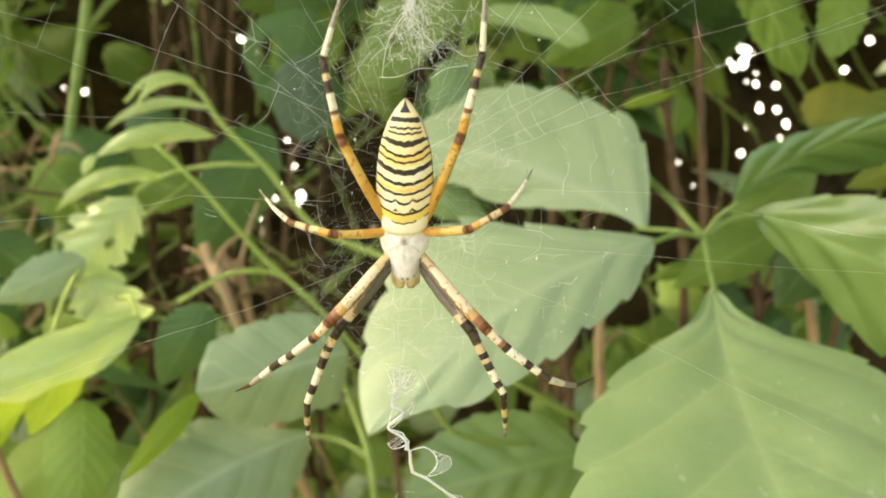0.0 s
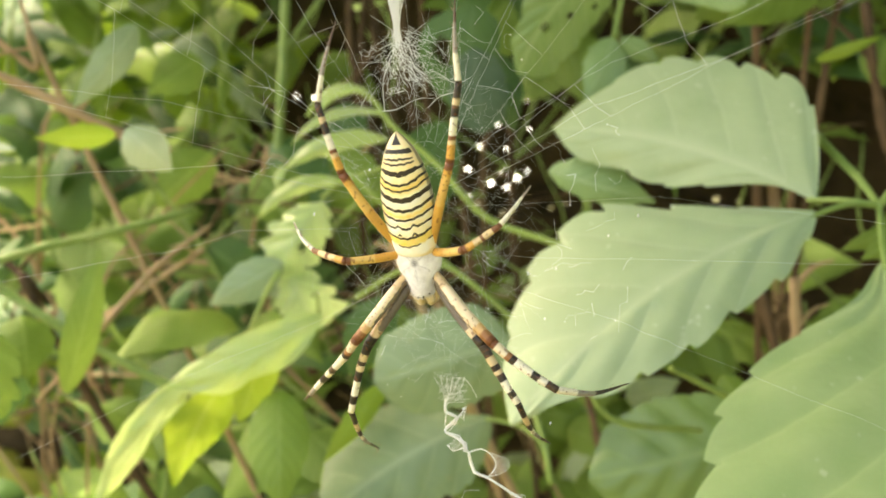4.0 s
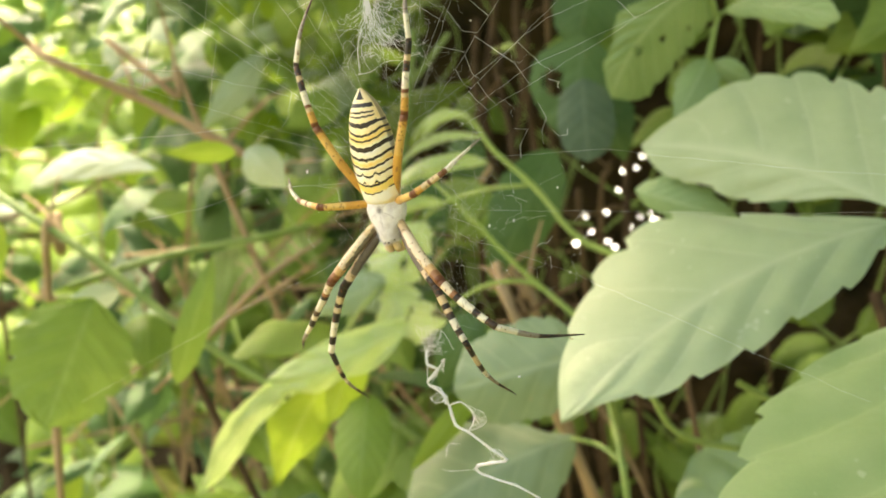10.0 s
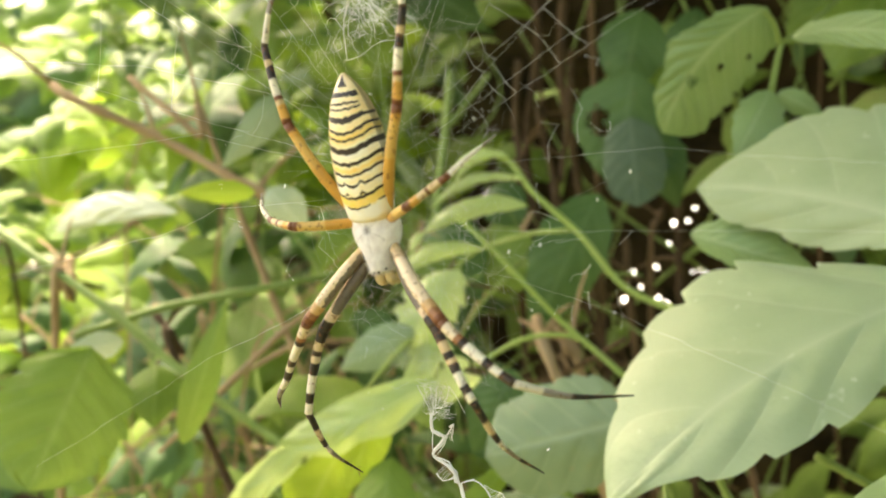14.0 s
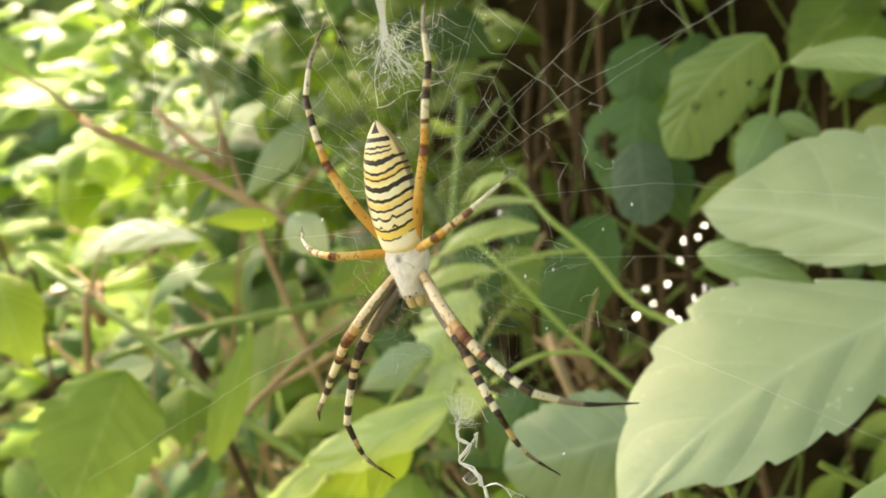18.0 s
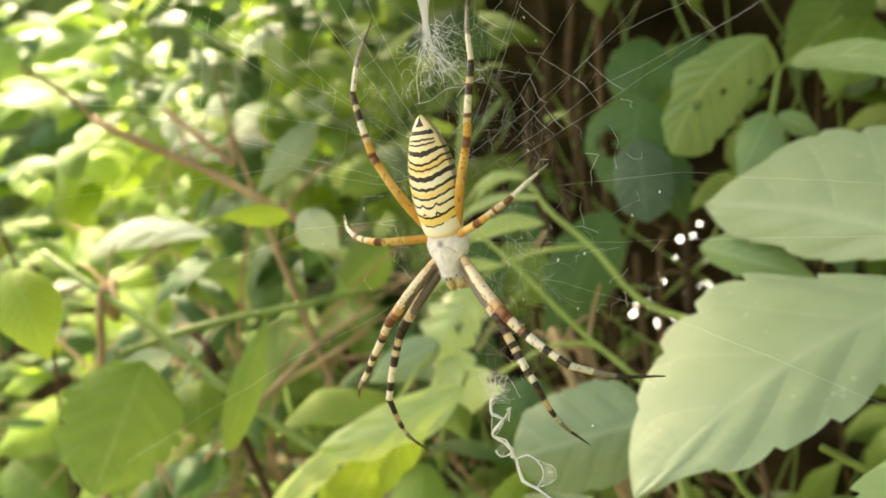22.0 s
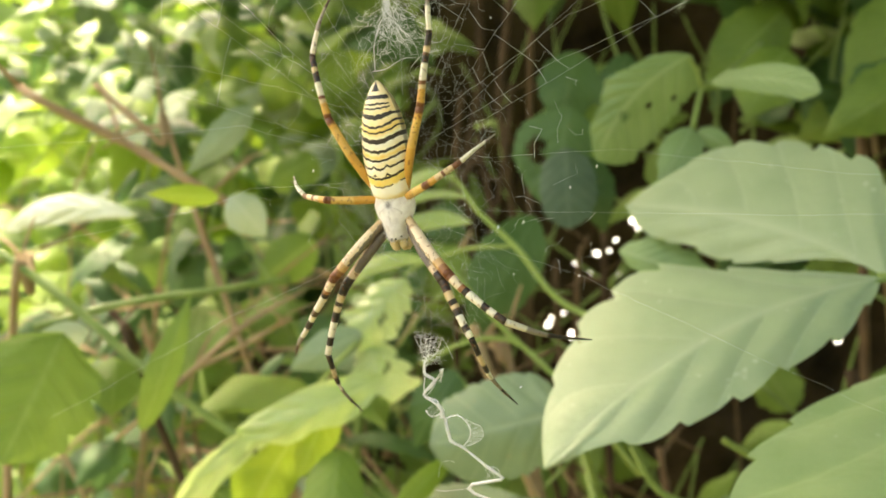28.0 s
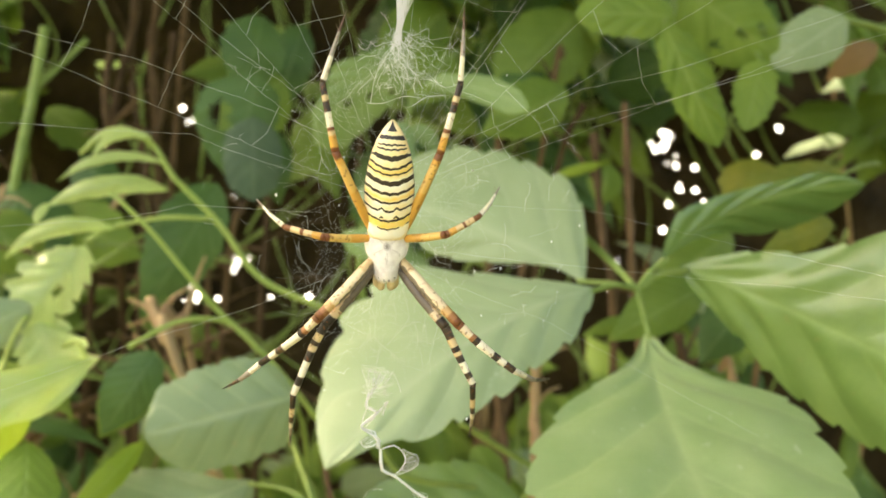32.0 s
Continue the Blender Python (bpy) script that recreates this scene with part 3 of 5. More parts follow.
stem(shoot, "tendril", [(-0.0920, 0.1240, 0.5085), (-0.0985, 0.1500, 0.5150), (-0.1000, 0.1680, 0.5210), (-0.0960, 0.1720, 0.5300), (-0.0870, 0.1740, 0.5390)], [0.0006, 0.0007, 0.0006], SHOOT)
stem(shoot, "stem", [(0.0130, 0.1783, 0.5068), (-0.0130, 0.1790, 0.5190), (-0.0355, 0.1800, 0.5290), (-0.0490, 0.1800, 0.5462), (-0.0624, 0.1800, 0.5597), (-0.0689, 0.1800, 0.5695), (-0.0756, 0.1790, 0.5730), (-0.0842, 0.1760, 0.5707), (-0.0890, 0.1740, 0.5660)], [0.0011, 0.0010, 0.0009, 0.0006], SHOOT)
stem(shoot, "stem", [(-0.0720, 0.1471, 0.5545), (-0.0608, 0.1469, 0.5436), (-0.0457, 0.1519, 0.5240), (-0.0285, 0.1559, 0.5059), (-0.0093, 0.1622, 0.4798)], [0.0006, 0.0008, 0.0009], SHOOT)
stem(shoot, "side_stem", [(-0.0648, 0.1377, 0.5142), (-0.0535, 0.1479, 0.5198), (-0.0414, 0.1533, 0.5186), (-0.0327, 0.1565, 0.5095)], 0.0007, SHOOT)
stem(shoot, "side_stem", [(-0.0870, 0.1730, 0.5400), (-0.0800, 0.1780, 0.5445), (-0.0660, 0.1800, 0.5475), (-0.0520, 0.1805, 0.5475)], 0.0007, SHOOT)
bramble = root("bramble", (0.0112, 0.1795, 0.0), "bramble with insect-holed green toothed leaves", "bramble")
broad_leaf(bramble, (0.0098, 0.1713, 0.5990), (-0.0192, 0.1700, 0.5709), (0.326, -0.885, -0.332), (0.115, 0.157, 0.219, 0.150, 0.119), (0.247, 0.314, 0.350, 0.321, 0.245), "toothed", stalk=(0.0112, 0.1765, 0.5905), arch=0.025, bow=0.120, fold=0.09, foldr=0.16, serr=0.09, teeth=9, quilt=0.022, veins=8.0, holes=((0.45, -0.35, 0.06), (0.62, -0.12, 0.07), (0.30, -0.7, 0.05)))
broad_leaf(bramble, (0.0137, 0.1774, 0.5913), (0.0437, 0.1604, 0.5822), (0.263, -0.961, -0.087), (0.059, 0.085, 0.111, 0.110, 0.095), (0.075, 0.085, 0.122, 0.126, 0.100), "toothed", arch=0.050, bow=-0.058, fold=0.13, foldr=0.07, serr=0.05, quilt=0.02, veins=8.0)
leaf(bramble, (0.0084, 0.1746, 0.5787), (-0.0001, 0.1633, 0.5606), (0.3959, -0.8516, 0.3436), 0.0054, 0.0070, "toothed", stalk=(0.0112, 0.1795, 0.5910), serr=0.12)
leaf(bramble, (0.0099, 0.1752, 0.5778), (0.0199, 0.1790, 0.5704), (0.2511, -0.9541, -0.1629), 0.0032, 0.0032, "toothed", serr=0.08)
leaf(bramble, (-0.0109, 0.1567, 0.5438), (0.0174, 0.1576, 0.5326), (0.0747, -0.9915, 0.1063), 0.0047, 0.0070, "toothed", serr=0.12, teeth=7)
stem(bramble, "stem", [(0.0114, 0.1771, 0.5905), (0.0088, 0.1760, 0.5804), (0.0054, 0.1801, 0.5705), (-0.0052, 0.1868, 0.5426), (-0.0026, 0.1905, 0.5120)], [0.0007, 0.001, 0.0012], STEM)
stem(bramble, "stem", [(0.0114, 0.1771, 0.5905), (0.0165, 0.1854, 0.5948), (0.0265, 0.2023, 0.6064)], 0.0007, STEM)
vine = root("vine", (0.0981, 0.1476, 0.0), "hanging vine with green and yellowing toothed leaves", "vine")
broad_leaf(vine, (0.0834, 0.1490, 0.6085), (0.0542, 0.1500, 0.6083), (-0.05, -0.97, 0.15), (0.20, 0.26, 0.27, 0.24, 0.16), (0.18, 0.22, 0.22, 0.20, 0.14), "mid", stalk=(0.0850, 0.1560, 0.6150), serr=0.10, teeth=10, quilt=0.02)
broad_leaf(vine, (0.0792, 0.1480, 0.6070), (0.0958, 0.1455, 0.5715), (-0.39, -0.92, 0.05), (0.10, 0.15, 0.17, 0.15, 0.10), (0.10, 0.16, 0.17, 0.15, 0.11), "mid", stalk=(0.0850, 0.1560, 0.6150), serr=0.12, teeth=12, quilt=0.02, wave=0.03)
broad_leaf(vine, (0.1116, 0.1540, 0.5985), (0.1040, 0.1470, 0.5765), (-0.23, -0.91, 0.34), (0.18, 0.24, 0.25, 0.2, 0.12), (0.18, 0.24, 0.26, 0.22, 0.14), "mid", stalk=(0.1078, 0.1674, 0.6094), serr=0.16, teeth=7, quilt=0.02, wave=0.04)
broad_leaf(vine, (0.0870, 0.1570, 0.6190), (0.1180, 0.1560, 0.5990), (-0.20, -0.97, -0.05), (0.22, 0.32, 0.34, 0.28, 0.16), (0.20, 0.30, 0.32, 0.26, 0.15), "mid", stalk=(0.0735, 0.1710, 0.6224), serr=0.08, teeth=9, quilt=0.02, holes=((0.62, 0.1, 0.10), (0.75, -0.4, 0.12), (0.5, 0.6, 0.10)))
broad_leaf(vine, (0.1380, 0.1560, 0.6120), (0.1150, 0.1550, 0.5965), (-0.30, -0.94, -0.05), (0.22, 0.30, 0.30, 0.26, 0.16), (0.20, 0.30, 0.30, 0.24, 0.14), "pale", stalk=(0.1437, 0.1746, 0.6157), serr=0.06, quilt=0.015)
leaf(vine, (0.1480, 0.1717, 0.5661), (0.1101, 0.1747, 0.5591), (-0.0840, -0.9958, 0.0355), 0.0067, 0.0057, "yellow", stalk=(0.1643, 0.1806, 0.5705), serr=0.05)
leaf(vine, (0.1579, 0.1730, 0.6080), (0.1413, 0.1738, 0.5961), (-0.1329, -0.9843, 0.1160), 0.0053, 0.0046, "dead", serr=0.1)
leaf(vine, (0.1499, 0.1808, 0.5509), (0.1263, 0.1823, 0.5403), (-0.1414, -0.9742, 0.1758), 0.0063, 0.0055, "yellow", serr=0.05)
stem(vine, "stem", [(0.0735, 0.1710, 0.6224), (0.1061, 0.1675, 0.6085), (0.1437, 0.1746, 0.6157), (0.1783, 0.1814, 0.6112)], 0.0011, STEM)
hedge = root("hedge_plant", (-0.0482, 0.2222, 0.0), "hedge plant with dull dark green leaves", "hedge plant")
broad_leaf(hedge, (-0.0440, 0.2300, 0.6000), (-0.0520, 0.2280, 0.5600), (0.25, -0.96, 0.05), (0.30, 0.44, 0.45, 0.34, 0.18), (0.20, 0.26, 0.24, 0.18, 0.10), "dark", quilt=0.008, holes=((0.42, 0.55, 0.20), (0.50, 0.45, 0.14)))
broad_leaf(hedge, (-0.0450, 0.2260, 0.5840), (-0.0440, 0.2220, 0.5535), (0.20, -0.96, 0.15), (0.24, 0.32, 0.34, 0.32, 0.22), (0.22, 0.32, 0.34, 0.32, 0.22), "dull", quilt=0.006)
leaf(hedge, (-0.0444, 0.2471, 0.6244), (-0.0530, 0.2427, 0.5928), (0.3453, -0.9378, 0.0354), 0.0126, 0.0126, "dark")
leaf(hedge, (-0.0559, 0.2186, 0.5594), (-0.0793, 0.2059, 0.5128), (0.3784, -0.9236, 0.0605), 0.0134, 0.0122, "dark")
leaf(hedge, (-0.0988, 0.1636, 0.5214), (-0.1219, 0.1547, 0.5104), (0.3209, -0.9431, 0.0870), 0.0067, 0.0064, "pale")
leaf(hedge, (-0.1051, 0.1908, 0.5167), (-0.1266, 0.1894, 0.5067), (0.0642, -0.9979, 0.0021), 0.0080, 0.0080, "pale")
leaf(hedge, (-0.0862, 0.1267, 0.4918), (-0.0833, 0.1125, 0.4625), (0.3638, -0.8232, 0.4360), 0.0089, 0.0082, "mid")
leaf(hedge, (-0.0653, 0.1559, 0.4841), (-0.0840, 0.1429, 0.4630), (0.2834, -0.9075, 0.3101), 0.0040, 0.0037, "lime")
leaf(hedge, (-0.1254, 0.2558, 0.5477), (-0.0905, 0.2534, 0.5306), (0.0323, -0.9785, 0.2036), 0.0172, 0.0129, "mid")
leaf(hedge, (-0.1386, 0.2472, 0.5584), (-0.1160, 0.2422, 0.5232), (0.2352, -0.9302, 0.2816), 0.0146, 0.0146, "dark")
stem(hedge, "stem", [(-0.1282, 0.2556, 0.6185), (-0.1311, 0.2521, 0.5937), (-0.1358, 0.2475, 0.5605), (-0.1395, 0.2422, 0.5232), (-0.1461, 0.2335, 0.4610)], 0.002, STEM)
stem(hedge, "stem", [(-0.1311, 0.2521, 0.5937), (-0.1157, 0.2654, 0.6160)], 0.0012, STEM)
leaf(hedge, (0.0783, 0.2634, 0.6020), (0.0416, 0.2607, 0.5827), (0.0618, -0.9978, 0.0223), 0.0129, 0.0119, "mid")
leaf(hedge, (0.0713, 0.2852, 0.6135), (0.0530, 0.2817, 0.5886), (0.0163, -0.9917, 0.1274), 0.0126, 0.0126, "dark")
leaf(hedge, (0.0928, 0.2490, 0.5717), (0.0886, 0.2466, 0.5541), (-0.2111, -0.9598, 0.1850), 0.0075, 0.0071, "mid", serr=0.04)
leaf(hedge, (0.0688, 0.2382, 0.5663), (0.0884, 0.2289, 0.5719), (-0.4088, -0.9090, -0.0807), 0.0024, 0.0020, "lime", serr=0.02)
leaf(hedge, (-0.0381, 0.2636, 0.6032), (-0.0634, 0.2603, 0.5798), (0.1856, -0.9807, -0.0615), 0.0129, 0.0151, "mid", serr=0.04)
leaf(hedge, (-0.0444, 0.2507, 0.5833), (-0.0369, 0.2463, 0.5522), (0.0890, -0.9831, 0.1597), 0.0096, 0.0084, "dark")
leaf(hedge, (0.0302, 0.2865, 0.6225), (0.0139, 0.2724, 0.5944), (0.2226, -0.9175, 0.3296), 0.0158, 0.0135, "mid")
leaf(hedge, (0.1535, 0.2496, 0.5758), (0.1472, 0.2461, 0.5510), (-0.3557, -0.9089, 0.2176), 0.0126, 0.0188, "yellow")
leaf(hedge, (0.1388, 0.2352, 0.5452), (0.1064, 0.2321, 0.5231), (-0.0897, -0.9596, 0.2666), 0.0122, 0.0101, "mid")
leaf(hedge, (0.1326, 0.2374, 0.4888), (0.1117, 0.2351, 0.4722), (-0.1811, -0.9162, 0.3574), 0.0126, 0.0105, "dark")
leaf(hedge, (-0.1157, 0.2588, 0.5691), (-0.1002, 0.2564, 0.5520), (0.1087, -0.9660, 0.2346), 0.0108, 0.0086, "dark")
leaf(hedge, (-0.0804, 0.2180, 0.4943), (-0.0923, 0.2047, 0.4719), (0.3369, -0.8776, 0.3410), 0.0087, 0.0097, "mid")
leaf(hedge, (0.0321, 0.1753, 0.4779), (0.0424, 0.1729, 0.4610), (-0.0049, -0.9907, 0.1362), 0.0058, 0.0051, "mid")
leaf(hedge, (-0.0520, 0.1644, 0.4721), (-0.0624, 0.1657, 0.4819), (0.1930, -0.9225, 0.3343), 0.0066, 0.0059, "mid")
leaf(hedge, (0.0873, 0.2930, 0.6400), (0.0484, 0.2886, 0.5969), (0.0791, -0.9964, 0.0295), 0.0188, 0.0188, "mid")
leaf(hedge, (0.0292, 0.2956, 0.6406), (-0.0033, 0.2918, 0.6107), (0.1759, -0.9820, -0.0685), 0.0145, 0.0154, "mid")
leaf(hedge, (0.0541, 0.2783, 0.6595), (0.0177, 0.2739, 0.6415), (0.1991, -0.9659, -0.1656), 0.0110, 0.0114, "dark")
leaf(hedge, (-0.0315, 0.2778, 0.6281), (-0.0447, 0.2767, 0.5871), (0.2061, -0.9777, -0.0405), 0.0103, 0.0094, "dark")
leaf(hedge, (0.0656, 0.3209, 0.6071), (0.0302, 0.3166, 0.5896), (0.1348, -0.9904, -0.0292), 0.0127, 0.0127, "mid")
weed = root("weed", (-0.1389, 0.1127, 0.0), "sunlit weed with pale and lime green leaves", "weed")
broad_leaf(weed, (-0.1820, 0.1519, 0.5654), (-0.2720, 0.1690, 0.5665), (0.64, -0.75, 0.10), (0.03, 0.05, 0.06, 0.055, 0.04), (0.03, 0.06, 0.07, 0.06, 0.04), "silver", arch=0.05, bow=0.06, serr=0.03, quilt=0.006)
leaf(weed, (-0.1372, 0.1033, 0.4991), (-0.1270, 0.1143, 0.5370), (0.6664, -0.7447, 0.0354), 0.0048, 0.0048, "mid", serr=0.02)
broad_leaf(weed, (-0.1380, 0.0780, 0.5290), (-0.1350, 0.0560, 0.5000), (0.807, -0.456, 0.374), (0.26, 0.38, 0.40, 0.34, 0.22), (0.26, 0.38, 0.40, 0.34, 0.22), "mid", serr=0.16, teeth=7, quilt=0.010, wave=0.04)
broad_leaf(weed, (-0.1560, 0.0860, 0.5260), (-0.1490, 0.0640, 0.5080), (0.75, -0.50, 0.42), (0.22, 0.32, 0.34, 0.28, 0.18), (0.22, 0.32, 0.34, 0.28, 0.18), "pale", serr=0.10, teeth=7, quilt=0.008, wave=0.04)
leaf(weed, (-0.1315, 0.1400, 0.5680), (-0.1220, 0.1457, 0.5540), (0.5604, -0.8273, 0.0386), 0.0071, 0.0064, "silver")
leaf(weed, (-0.1301, 0.1517, 0.5985), (-0.1431, 0.1331, 0.5753), (0.7761, -0.6268, 0.0687), 0.0051, 0.0054, "pale")
leaf(weed, (-0.1281, 0.1304, 0.5664), (-0.1401, 0.1118, 0.5675), (0.8343, -0.5445, -0.0866), 0.0037, 0.0034, "lime")
leaf(weed, (-0.1948, 0.0804, 0.5588), (-0.1785, 0.0788, 0.5304), (0.6799, -0.5995, 0.4224), 0.0097, 0.0097, "lime")
leaf(weed, (-0.1484, 0.0963, 0.5284), (-0.1547, 0.0811, 0.5265), (0.9122, -0.3937, 0.1135), 0.0040, 0.0040, "silver")
leaf(weed, (-0.1574, 0.1144, 0.5191), (-0.1516, 0.1065, 0.5022), (0.6585, -0.5716, 0.4896), 0.0081, 0.0081, "mid")
stem(weed, "stem", [(-0.1855, 0.1094, 0.5291), (-0.1639, 0.1276, 0.5352), (-0.1401, 0.1471, 0.5381), (-0.1281, 0.1656, 0.5404)], 0.0012, STEM)
stem(weed, "stem", [(-0.2216, 0.1109, 0.5650), (-0.2025, 0.1107, 0.5540), (-0.1756, 0.1150, 0.5355), (-0.1463, 0.1209, 0.5109), (-0.1155, 0.1276, 0.4895)], 0.0013, STEM)
leaf(weed, (-0.1538, 0.2228, 0.5567), (-0.1747, 0.2103, 0.5384), (0.5171, -0.8559, -0.0068), 0.0103, 0.0103, "mid")
leaf(weed, (-0.1432, 0.2344, 0.5460), (-0.1210, 0.2376, 0.5243), (0.3043, -0.9366, 0.1736), 0.0129, 0.0119, "mid")
leaf(weed, (-0.2006, 0.2859, 0.6524), (-0.2210, 0.2837, 0.6247), (0.4694, -0.8379, -0.2785), 0.0112, 0.0112, "mid")
leaf(weed, (-0.1721, 0.3095, 0.6679), (-0.1961, 0.3068, 0.6441), (0.3930, -0.8703, -0.2967), 0.0117, 0.0117, "lime")
branch([(-0.2107, 0.1279, 0.6117), (-0.1963, 0.1248, 0.6041), (-0.1714, 0.1396, 0.5877), (-0.1403, 0.1464, 0.5678), (-0.1327, 0.1625, 0.5601)], 0.0015, STRAW)
branch([(-0.1960, 0.1479, 0.6140), (-0.1700, 0.1519, 0.5900), (-0.1636, 0.1558, 0.5773)], 0.0011, STRAW)
branch([(-0.1195, 0.1591, 0.5357), (-0.1302, 0.1415, 0.5255), (-0.1420, 0.1235, 0.5092), (-0.1508, 0.1071, 0.4954)], [0.0005, 0.0010, 0.0010, 0.0006], STRAW)
branch([(-0.1277, 0.1660, 0.5269), (-0.1470, 0.1551, 0.5159), (-0.1523, 0.1405, 0.5109)], 0.0008, STRAW)
branch([(-0.2021, 0.1225, 0.5531), (-0.1943, 0.1157, 0.5400), (-0.1995, 0.1129, 0.5277)], 0.0014, STRAW)
branch([(-0.1801, 0.1356, 0.5332), (-0.1658, 0.1325, 0.5199), (-0.1568, 0.1265, 0.5064)], 0.0012, TWIG)
branch([(-0.0727, 0.2096, 0.5189), (-0.0651, 0.2027, 0.5079), (-0.0608, 0.2055, 0.4921)], 0.0016, STRAW)
branch([(0.0962, 0.2423, 0.5954), (0.0945, 0.2276, 0.5632), (0.0927, 0.2117, 0.5216), (0.0939, 0.2064, 0.4839)], 0.0014, TWIG)
branch([(0.0865, 0.2508, 0.5841), (0.0897, 0.2450, 0.5427), (0.0939, 0.2386, 0.4971)], 0.0018, TWIG)
branch([(0.0555, 0.1987, 0.5010), (0.0548, 0.1956, 0.4792), (0.0544, 0.1923, 0.4555)], 0.0017, STRAW)
branch([(-0.0750, 0.2014, 0.5203), (-0.0680, 0.1945, 0.5067), (-0.0603, 0.1876, 0.4935)], 0.0018, STRAW)
branch([(-0.1115, 0.2867, 0.6239), (-0.1135, 0.2829, 0.5968), (-0.1115, 0.2797, 0.5742), (-0.1178, 0.2843, 0.5351)], 0.0016, TWIG)
branch([(-0.1062, 0.2970, 0.6257), (-0.1047, 0.2934, 0.6001), (-0.0971, 0.2794, 0.5719)], 0.0012, TWIG)
branch([(-0.0868, 0.2867, 0.6239), (-0.0889, 0.2829, 0.5968), (-0.0930, 0.2794, 0.5719), (-0.0961, 0.2743, 0.5357)], 0.0013, TWIG)
branch([(0.0735, 0.2820, 0.5909), (0.0804, 0.2865, 0.6225)], 0.0014, TWIG)
branch([(0.0895, 0.2833, 0.5999), (0.0755, 0.2864, 0.5499)], 0.0014, TWIG)
branch([(0.0544, 0.2919, 0.5894), (0.0567, 0.2968, 0.6243)], 0.0018, TWIG)
branch([(-0.0447, 0.2771, 0.5561), (-0.0457, 0.2733, 0.5290), (-0.0482, 0.2768, 0.4816)], 0.0015, TWIG)
branch([(0.1200, 0.2397, 0.5054), (0.1221, 0.2374, 0.4888), (0.1214, 0.2430, 0.4568)], 0.002, TWIG)
branch([(0.1368, 0.2380, 0.4930), (0.1430, 0.2351, 0.4722)], 0.0018, STRAW)
branch([(0.1671, 0.2712, 0.5140), (0.1626, 0.2649, 0.4688)], 0.0014, TWIG)
branch([(-0.1154, 0.2047, 0.4719), (-0.1087, 0.2155, 0.4767), (-0.0991, 0.2361, 0.4797)], 0.0018, TWIG)
branch([(0.0459, 0.2490, 0.4995), (0.0524, 0.2430, 0.4568), (0.0503, 0.2370, 0.4141)], 0.002, TWIG)
branch([(-0.0207, 0.2450, 0.4709), (-0.0168, 0.2414, 0.4453), (-0.0129, 0.2372, 0.4154)], 0.0013, TWIG)
branch([(-0.1028, 0.2932, 0.6709), (-0.1046, 0.2930, 0.6303), (-0.1124, 0.2894, 0.5853), (-0.1103, 0.2915, 0.5391)], 0.0018, TWIG)
branch([(-0.0932, 0.3104, 0.6724), (-0.1005, 0.3071, 0.6209), (-0.0981, 0.3094, 0.5762)], 0.002, TWIG)
branch([(-0.0840, 0.3272, 0.6739), (-0.0907, 0.3242, 0.6291)], 0.0014, TWIG)
branch([(-0.0717, 0.2907, 0.5431), (-0.0720, 0.2914, 0.4970)], 0.0014, TWIG)
branch([(-0.0580, 0.2983, 0.5535), (-0.0649, 0.2951, 0.5156)], 0.0013, TWIG)


# ---- spider ----
HAIR = plain_material("silver_hair", (0.74, 0.70, 0.68), (0.97, 0.94, 0.93), 1300.0, 0.55, 0.4, 0.6, 0.0001, sheen=0.5)
VENTER = plain_material("brown_underside", (0.16, 0.10, 0.05), (0.48, 0.36, 0.20), 700.0, 0.5, 0.4)
EYE = plain_material("black_eye", (0.006, 0.005, 0.005), (0.015, 0.012, 0.012), 900.0, 0.12, 0.6, 0.0)
PALP = plain_material("amber_mouthpart", (0.62, 0.48, 0.26), (0.78, 0.64, 0.40), 900.0, 0.4, 0.5)


def carapace_material():
    """Silver hair parted by a dark pit and the grooves that run out from it."""
    m = Mat("silver_carapace", 0.5, 0.45, 0.4)
    uv = m.t.nodes.new("ShaderNodeUVMap")
    sep = m.node("SeparateXYZ")
    m.link(uv.outputs[0], sep.inputs[0])
    x = m.math("MULTIPLY", m.math("SUBTRACT", sep.outputs[0], 0.5), 0.95)
    y = m.math("SUBTRACT", sep.outputs[1], 0.30)
    far = m.math("SQRT", m.math("ADD", m.math("MULTIPLY", x, x), m.math("MULTIPLY", y, y)))
    turn = m.math("ADD", m.math("ARCTAN2", m.math("ABSOLUTE", x), y), m.math("MULTIPLY", m.math("SUBTRACT", m.noise(900.0, 2.0), 0.5), 0.5))
    spread = m.math("ABSOLUTE", m.math("SINE", m.math("MULTIPLY", turn, 2.9)))
    inner = m.math("LESS_THAN", far, 0.36)
    groove = m.math("MULTIPLY", m.ramp(spread, [(0.0, (1, 1, 1)), (0.26, (0, 0, 0))]), inner)
    pit = m.ramp(far, [(0.03, (1, 1, 1)), (0.10, (0, 0, 0))])
    col = m.ramp(m.noise(1300.0, 3.0), [(0.3, (0.76, 0.71, 0.70)), (0.65, (0.95, 0.92, 0.91))])
    col = m.mix(m.math("MULTIPLY", groove, 0.42), col, (0.36, 0.31, 0.30))
    m.colour(m.mix(m.math("MULTIPLY", pit, 0.85), col, (0.20, 0.17, 0.16)))
    m.bump(m.math("SUBTRACT", m.noise(1700.0, 3.0), m.math("ADD", groove, pit)), 0.5, 0.00012)
    return m.m


